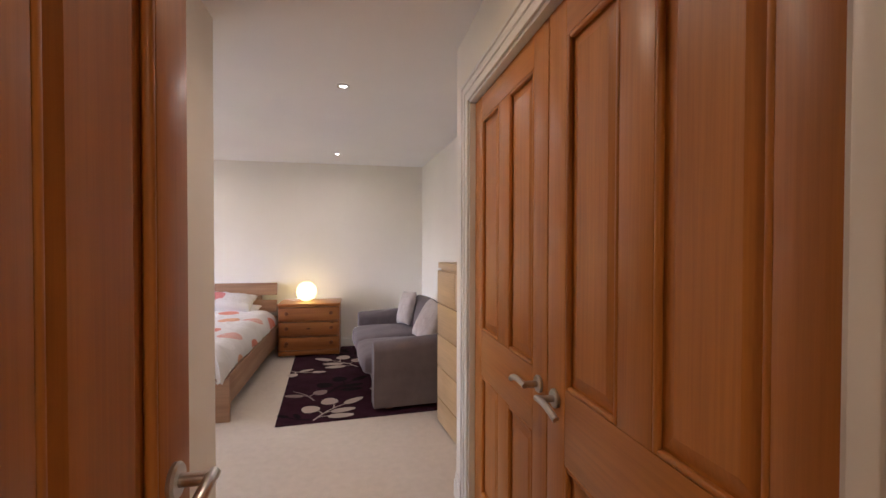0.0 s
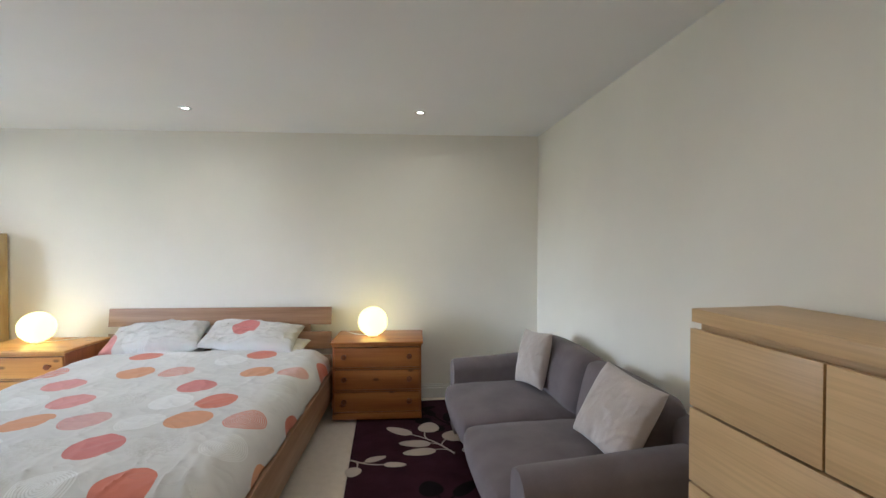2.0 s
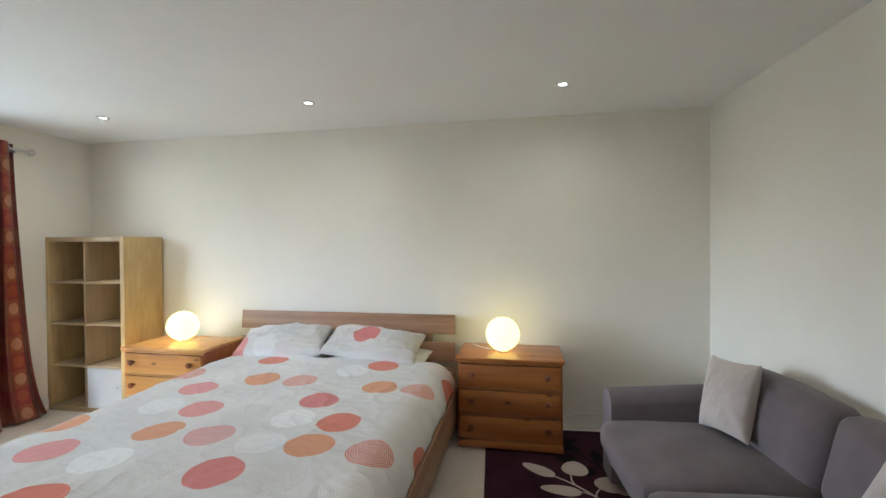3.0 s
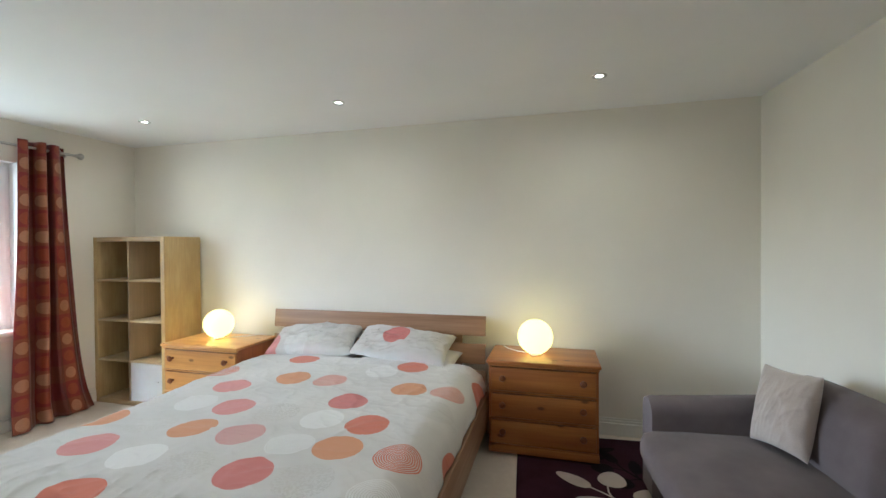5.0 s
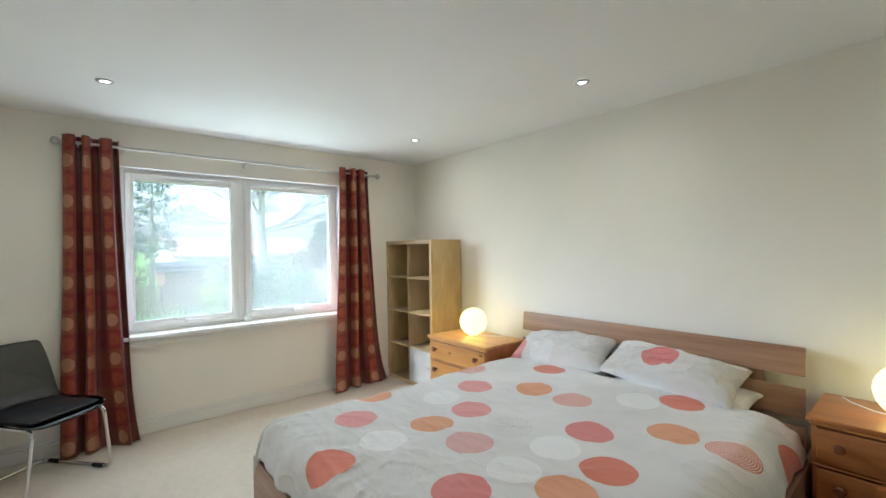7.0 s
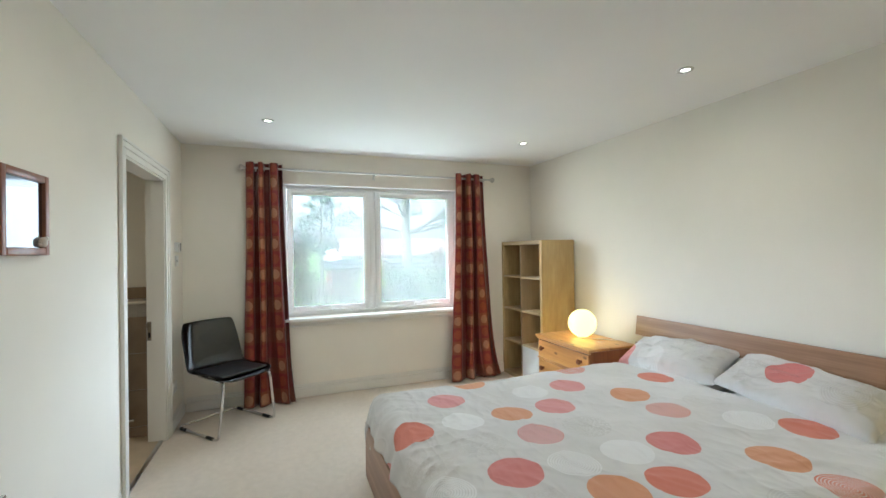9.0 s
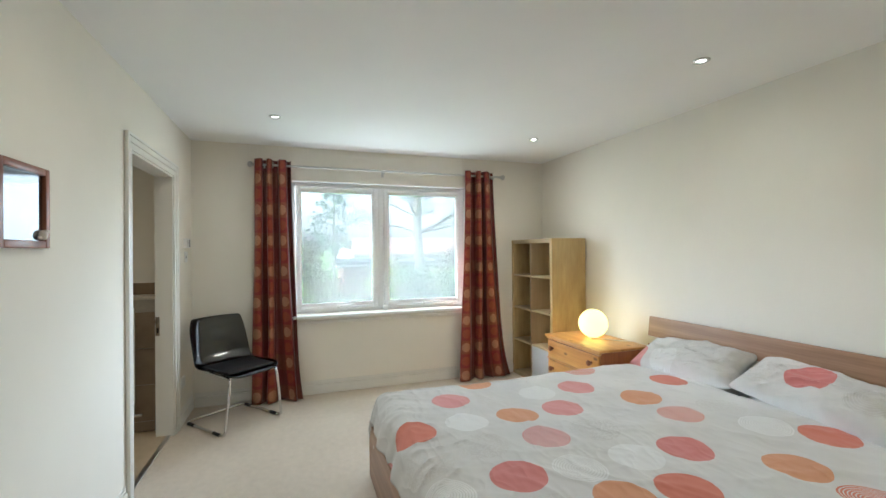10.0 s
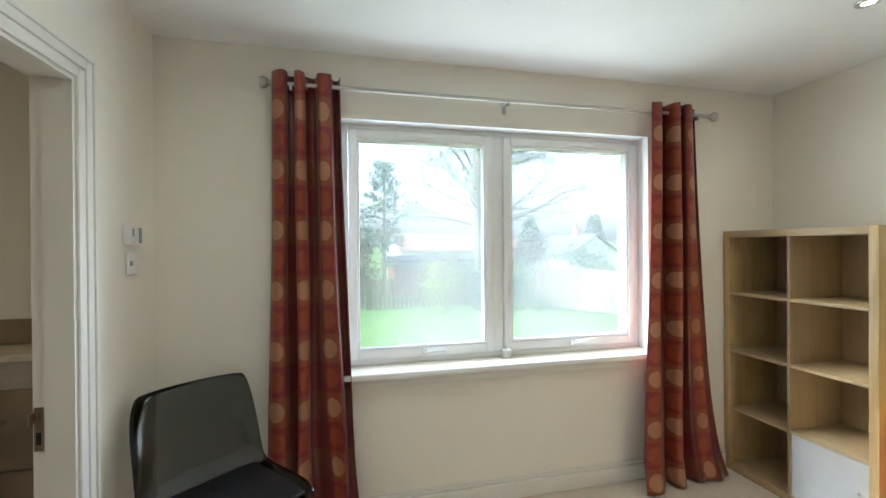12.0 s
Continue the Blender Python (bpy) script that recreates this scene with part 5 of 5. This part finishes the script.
def leaf_material(name, a, b_):
    m, nd, ln, bs = nodes_of(name)
    g = nd.new("ShaderNodeNewGeometry")
    ln.new(ramp(nd, ln, g.outputs["Random Per Island"], [(0.0, a), (1.0, b_)]), bs.inputs["Base Color"])
    bs.inputs["Roughness"].default_value = 0.6
    return m


def grass_material():
    m, nd, ln, b = nodes_of("mown_grass")
    co = nd.new("ShaderNodeTexCoord").outputs["Object"]
    big, fine = noise_tex(nd, ln, co, 0.5, 4), noise_tex(nd, ln, co, 40, 3)
    c = ramp(nd, ln, big, [(0.3, (0.085, 0.175, 0.02)), (0.7, (0.12, 0.22, 0.035))])
    c = mix(nd, ln, 0.5, c, ramp(nd, ln, fine, [(0.3, (0.6, 0.6, 0.6)), (0.7, (1, 1, 1))]), "MULTIPLY")
    ln.new(c, b.inputs["Base Color"])
    b.inputs["Roughness"].default_value = 0.8
    bump(nd, ln, b, fine, 0.5, 0.03)
    return m


M_GRASS = grass_material()
M_FIELD = plain("far_fields", (0.10, 0.13, 0.07), 0.9, vary=0.3, scale=0.02)
M_FENCE = wood("weathered_fence", (0.16, 0.12, 0.09), (0.22, 0.17, 0.13), (0.29, 0.23, 0.18), 2, 0.8, 8)
M_BRICK = plain("red_brick", (0.26, 0.10, 0.07), 0.85, vary=0.25, scale=5, bump_s=0.2, bump_scale=25)
M_ROOFR = plain("brown_roof_tiles", (0.20, 0.12, 0.095), 0.95, vary=0.25, scale=3, bump_s=0.3, bump_scale=14)
M_ROOFG = plain("slate_roof", (0.09, 0.095, 0.11), 0.95, vary=0.2, scale=3, bump_s=0.3, bump_scale=14)
M_RENDER = plain("white_render", (0.72, 0.71, 0.68), 0.85, vary=0.06, scale=2)
M_BARK = plain("grey_bark", (0.24, 0.22, 0.18), 0.9, vary=0.35, scale=14, bump_s=0.6, bump_scale=30)
M_PINE_N = leaf_material("pine_needles", (0.09, 0.15, 0.12), (0.15, 0.22, 0.18))
M_BUSH = leaf_material("shrub_leaves", (0.05, 0.09, 0.045), (0.10, 0.16, 0.07))
M_BUSH_Y = leaf_material("young_yellow_leaves", (0.20, 0.25, 0.05), (0.30, 0.34, 0.09))
M_BUD = leaf_material("budding_leaves", (0.12, 0.14, 0.05), (0.2, 0.2, 0.08))
M_TWIG = leaf_material("bare_brushwood", (0.14, 0.11, 0.08), (0.22, 0.17, 0.13))
M_CONIF = leaf_material("dark_conifer", (0.045, 0.08, 0.055), (0.08, 0.12, 0.085))

bm = bmesh.new()
box(bm, -2500, -4.36, -2500, 2500, GZ - 1.0, GZ)
structure("ground", bm, M_GRASS, "mown green lawn running out to fields", "lawn")


def clump(bm, c, r, n, size, rng, squash=0.8):
    """Leaves scattered through a soft ball."""
    for _ in range(n):
        d = Vector((rng.gauss(0, 1), rng.gauss(0, 1), rng.gauss(0, 1))).normalized() * r * rng.random() ** 0.45
        d.z *= squash
        p = Vector(c) + d
        q = Euler((rng.uniform(0, 6.3), rng.uniform(0, 6.3), rng.uniform(0, 6.3))).to_matrix()
        s = size * rng.uniform(0.6, 1.3)
        vs = [bm.verts.new(p + q @ Vector(v) * s) for v in ((-0.5, 0, 0), (0, -0.28, 0.06), (0.5, 0, 0), (0, 0.28, 0.06))]
        bm.faces.new(vs)


def taper(bm, p, q, r0, r1, sides=5):
    """A tapered stick, open at its ends."""
    d = (q - p).normalized()
    u = d.orthogonal().normalized()
    w = d.cross(u)
    a, b_ = [[bm.verts.new(c + rr * (u * math.cos(k * math.tau / sides) + w * math.sin(k * math.tau / sides))) for k in range(sides)] for c, rr in ((p, r0), (q, r1))]
    for k in range(sides):
        bm.faces.new((a[k], a[(k + 1) % sides], b_[(k + 1) % sides], b_[k]))


def limb(bm, p, q, r0, r1, rng, depth, tips, bend=0.2):
    """A tapered, crooked limb that forks on; its tips are collected."""
    pts, n = [], 4
    side = Vector((rng.uniform(-1, 1), rng.uniform(-1, 1), rng.uniform(-0.5, 0.8))) * (q - p).length * bend
    for k in range(n + 1):
        u = k / n
        pts.append(p.lerp(q, u) + side * math.sin(u * math.pi) * 0.6)
    for k in range(n):
        taper(bm, pts[k], pts[k + 1], r0 + (r1 - r0) * k / n, r0 + (r1 - r0) * (k + 1) / n)
    if depth == 0:
        tips.append(q)
        return
    for u in (0.3, 0.55, 0.8, 1.0):
        s = pts[int(u * n + 0.5)]
        d = (q - p).normalized()
        w = Vector((rng.uniform(-1, 1), rng.uniform(-1, 1), rng.uniform(-0.35, 0.8)))
        limb(bm, s, s + (d * 0.7 + w * 0.7).normalized() * (q - p).length * rng.uniform(0.4, 0.62), r1, r1 * 0.55, rng, depth - 1, tips)


def broad_tree(x, y, height, seed):
    rng = random.Random(seed)
    t = thing("tree", pose(x, y, GZ), "tall bare spring tree with a grey trunk and first leaves", "tree", "garden trees")
    bm = bmesh.new()
    tips = []
    n = 14
    prev, r = Vector((0, 0, -0.05)), 0.24
    for k in range(1, n + 1):
        nx = Vector((0.05 * math.sin(k * 0.8), 0.06 * math.cos(k * 0.7), height * k / n))
        r2 = 0.23 - 0.17 * k / n
        taper(bm, prev, nx, r, r2, 10)
        if k >= 4:
            for _ in range(4 if k < 9 else 2):
                a = rng.uniform(0, math.tau)
                L = height * rng.uniform(0.24, 0.38) * (1.2 - k / 18)
                limb(bm, nx, nx + Vector((math.cos(a), math.sin(a), rng.uniform(0.05, 0.6))) * L, r2 * 0.34, 0.022, rng, 3 if k < 8 else 2, tips)
        prev, r = nx, r2
    part("trunk", bm, M_BARK, t)
    bm = bmesh.new()
    for p in tips:
        clump(bm, p, 0.25, 3, 0.10, rng)
    part("crown", bm, M_BUD, t, smooth=False)
    return t


def pine_tree(x, y, height, seed):
    rng = random.Random(seed)
    t = thing("pine_tree", pose(x, y, GZ), "slender blue-green pine tree with open tufted branches", "tree", "garden trees")
    bm, nd_ = bmesh.new(), bmesh.new()
    rod_between(bm, (0, 0, 0), (0.1, 0.05, height), 0.10, 8, 0.02)
    for k in range(34):
        z = height * (0.36 + 0.62 * k / 33)
        a = k * 2.4 + rng.uniform(-0.4, 0.4)
        L = (0.25 + 1.05 * (1 - (k / 33)) ** 0.9) * rng.uniform(0.6, 1.15)
        q = Vector((math.cos(a) * L, math.sin(a) * L, z + 0.25 * L))
        rod_between(bm, (0, 0, z), q, 0.022, 5, 0.006)
        for u in (0.5, 0.75, 1.0):
            clump(nd_, Vector((0, 0, z)).lerp(q, u), 0.24, 18, 0.13, rng, 0.7)
    part("trunk", bm, M_BARK, t)
    part("crown", nd_, M_PINE_N, t, smooth=False)
    return t


def conifer(x, y, height, width, seed):
    rng = random.Random(seed)
    t = thing("conifer", pose(x, y, GZ), "dark green conifer in a far garden", "tree", "far conifers")
    part("trunk", rod_between(bmesh.new(), (0, 0, 0), (0, 0, height * 0.95), 0.16, 8, 0.03), M_BARK, t)
    bm = bmesh.new()
    for k in range(70):
        u = k / 69
        a, L = k * 2.4, width * (1 - u) ** 0.8 * rng.uniform(0.55, 1.05)
        clump(bm, (math.cos(a) * L, math.sin(a) * L, height * (0.12 + 0.86 * u)), 0.45, 30, 0.32, rng, 0.7)
    part("crown", bm, M_CONIF, t, smooth=False)


def shrub(x, y, w, h, mat, n, size, seed, label):
    rng = random.Random(seed)
    t = thing("shrub", pose(x, y, GZ), label, "shrub", "garden shrubs")
    bm = bmesh.new()
    for k in range(9):
        a = rng.uniform(0, math.tau)
        rod_between(bm, (0.1 * math.cos(a), 0.1 * math.sin(a), 0), (w * 0.4 * math.cos(a), w * 0.4 * math.sin(a), h * rng.uniform(0.5, 0.85)), 0.02, 5, 0.005)
    part("stems", bm, M_BARK, t)
    bm = bmesh.new()
    for k in range(16):
        a, q = rng.uniform(0, math.tau), rng.random() ** 0.5
        zc = h * rng.uniform(0.12, 0.88)
        rr = w * 0.5 * (1 - (zc / h) ** 2 * 0.6)
        clump(bm, (rr * q * math.cos(a), rr * q * math.sin(a), zc), 0.30 * h * rng.uniform(0.5, 1.0), n, size, rng)
    part("leaves", bm, mat, t, smooth=False)


broad_tree(-16.2, 8.40, 9.0, 4)
pine_tree(-17.5, 5.15, 5.0, 7)
shrub(-13.6, 6.55, 1.4, 1.55, M_BUSH_Y, 60, 0.10, 2, "leafy yellow-green shrub before the fence")
shrub(-13.5, 7.5, 1.6, 1.35, M_BUSH, 80, 0.10, 5, "dark grey-green shrub before the fence")
shrub(-13.3, 8.7, 1.5, 1.25, M_BUSH, 70, 0.10, 6, "dark grey-green shrub before the fence")
shrub(-15.4, 6.9, 2.0, 1.7, M_TWIG, 60, 0.14, 9, "tangled bare brushwood behind the fence")
shrub(-16.0, 9.8, 2.6, 2.4, M_TWIG, 90, 0.14, 12, "tangled bare brushwood behind the fence")
shrub(-17.5, 3.4, 2.4, 2.2, M_TWIG, 90, 0.14, 15, "tangled bare brushwood behind the fence")
shrub(-14.9, 11.6, 2.4, 2.0, M_BUSH, 90, 0.14, 18, "dark grey-green shrub before the fence")
shrub(-19.3, 4.6, 2.8, 2.7, M_TWIG, 110, 0.14, 21, "tangled bare brushwood behind the fence")
conifer(-33, 18.2, 4.1, 1.35, 3)
conifer(-38, 27.2, 4.8, 1.5, 6)


def fence(name, a, b_, height, gap, width, label):
    a, b_ = Vector((*a, GZ)), Vector((*b_, GZ))
    L, ang = (b_ - a).length, math.degrees(math.atan2((b_ - a).y, (b_ - a).x))
    f = thing(name, Matrix.Translation(a) @ pose(0, 0, 0, 0, 0, ang), label, "fence", "garden fences")
    slat = mesh_of("slat", boxes((0, width, 0.0, 0.018, 0.05, height), bevel=0.004, seg=1), M_FENCE)
    n = int(L / (width + gap))
    rng = random.Random(n)
    for k in range(n):
        o = new("slat", slat)
        o.parent = f
        o.matrix_basis = pose(k * (width + gap), 0, rng.uniform(-0.015, 0.02), 0, rng.uniform(-0.6, 0.6), 0)
    for z in (0.22, height - 0.25):
        part("cross_rail", boxes((0, L, 0.019, 0.055, z, z + 0.07)), M_FENCE, f)
    for k in range(int(L / 1.8) + 1):
        part("post", boxes((k * 1.8, k * 1.8 + 0.075, 0.056, 0.13, -0.3, height - 0.05)), M_FENCE, f)
    return f


fence("garden_fence", (-14.4, -1.0), (-14.4, 9.6), 0.95, 0.045, 0.085, "weathered low paling fence at the end of the lawn")
fence("garden_fence", (-13.9, 9.3), (-9.6, 12.1), 1.20, 0.006, 0.12, "weathered close-boarded fence beside the lawn")


def house(name, m, w, d, eave, ridge, wall_m, roof_m, label, windows=(), chimney=None):
    h = thing(name, m, label, "house")
    bm = boxes((-w / 2, w / 2, -d / 2, d / 2, 0, eave))
    for s in (-1, 1):
        bm.faces.new([bm.verts.new(v) for v in ((s * w / 2, -d / 2, eave), (s * w / 2, d / 2, eave), (s * w / 2, 0, ridge))])
    part("wall", bm, wall_m, h, smooth=False)
    for s in (-1, 1):
        bm = bmesh.new()
        o = 0.3
        sl = (ridge - eave) / (d / 2)
        top = [bm.verts.new(v) for v in ((-w / 2 - o, s * (d / 2 + o), eave - sl * o + 0.06), (w / 2 + o, s * (d / 2 + o), eave - sl * o + 0.06), (w / 2 + o, 0, ridge + 0.06), (-w / 2 - o, 0, ridge + 0.06))]
        f = bm.faces.new(top)
        ex = bmesh.ops.extrude_face_region(bm, geom=[f])
        bmesh.ops.translate(bm, vec=(0, 0, 0.12), verts=[v for v in ex["geom"] if isinstance(v, bmesh.types.BMVert)])
        part("roof", bm, roof_m, h, smooth=False)
        part("gutter", rod_between(bmesh.new(), (-w / 2 - o, s * (d / 2 + o), eave - sl * o), (w / 2 + o, s * (d / 2 + o), eave - sl * o), 0.06, 8), M_GREYP, h)
    for x, y, z, ww, hh in windows:
        wd = part("window", boxes((x - ww / 2, x + ww / 2, y - 0.06, y + 0.06, z - hh / 2, z + hh / 2)), M_UPVC, h)
        part("pane", boxes((x - ww / 2 + 0.08, x + ww / 2 - 0.08, y - 0.065, y + 0.065, z - hh / 2 + 0.08, z + hh / 2 - 0.08)), M_GREYP, wd)
    if chimney:
        x, y, z = chimney
        ch = part("chimney", boxes((x - 0.35, x + 0.35, y - 0.3, y + 0.3, z - 1.2, z)), M_BRICK, h)
        part("chimney_pot", rod_between(bmesh.new(), (x, y, z), (x, y, z + 0.35), 0.14, 10, 0.11), M_BRICK, ch)
    return h


house("brick_outbuilding", pose(-19.2, 7.5, GZ, 0, 0, 90), 3.8, 2.4, 1.24, 1.36, M_BRICK, M_ROOFG, "low red brick outbuilding behind the fence")
house("bungalow", pose(-46, 15, GZ, 0, 0, 96), 13, 9, 1.5, 3.15, M_RENDER, M_ROOFR, "far bungalow with a brown tiled roof", [(-3, -4.5, 1.2, 1.6, 1.1), (2, -4.5, 1.2, 1.6, 1.1)])
house("gabled_house", pose(-36, 23.4, GZ, 0, 0, 8), 6.5, 5.0, 1.2, 2.7, M_RENDER, M_ROOFG, "far white gabled house with a slate roof", [(3.25, 0, 1.0, 0.2, 0.8)], (1.0, 0.0, 3.5))

cv = thing("garden_canopy", pose(-20.5, 13.4, GZ), "white garden canopy behind the fence", "canopy")
bm = bmesh.new()
rim = [bm.verts.new((1.5 * math.cos(k * math.tau / 8), 1.5 * math.sin(k * math.tau / 8), 0.82)) for k in range(8)]
tip = bm.verts.new((0, 0, 1.15))
for k in range(8):
    bm.faces.new((rim[k], rim[(k + 1) % 8], tip))
part("cover", bm, M_WHITE, cv)
part("pole", rod_between(bmesh.new(), (0, 0, 0), (0, 0, 1.13), 0.03), M_STEEL, cv)

# far hills
bm = bmesh.new()
prev = None
for k in range(81):
    a = radians(90 + (k - 40) * 1.7)
    R = 900.0
    hgt = 22 + 16 * noise.noise(Vector((k * 0.13, 2.0, 0.0))) + 10 * noise.noise(Vector((k * 0.4, 7.0, 0.0)))
    c = [bm.verts.new((-math.sin(a) * (R + dd), math.cos(a) * (R + dd), zz)) for dd, zz in ((0, GZ), (120, hgt * 0.7), (240, hgt), (500, GZ))]
    if prev:
        for i in range(3):
            bm.faces.new((prev[i], prev[i + 1], c[i + 1], c[i]))
    prev = c
structure("backdrop_hills", bm, M_FIELD, "low far hills on the horizon", "hills", True)

# ---- wall tiles in the bathroom, one piece each ----
tile_mesh = mesh_of("tile", boxes((0, 0.008, 0.002, 0.558, 0.002, 0.278), bevel=0.002, seg=1), M_TILE)
tile_low = mesh_of("tile", boxes((0, 0.008, 0.002, 0.558, 0.002, 0.078), bevel=0.002, seg=1), M_TILE)
for k in range(4):
    for j in range(3):
        o = new("tile", tile_low if k == 0 else tile_mesh)
        o.parent = boxing
        o.matrix_basis = pose(BWX - 0.0075, 2.169 - j * 0.56, 0.006 if k == 0 else 0.086 + (k - 1) * 0.28)
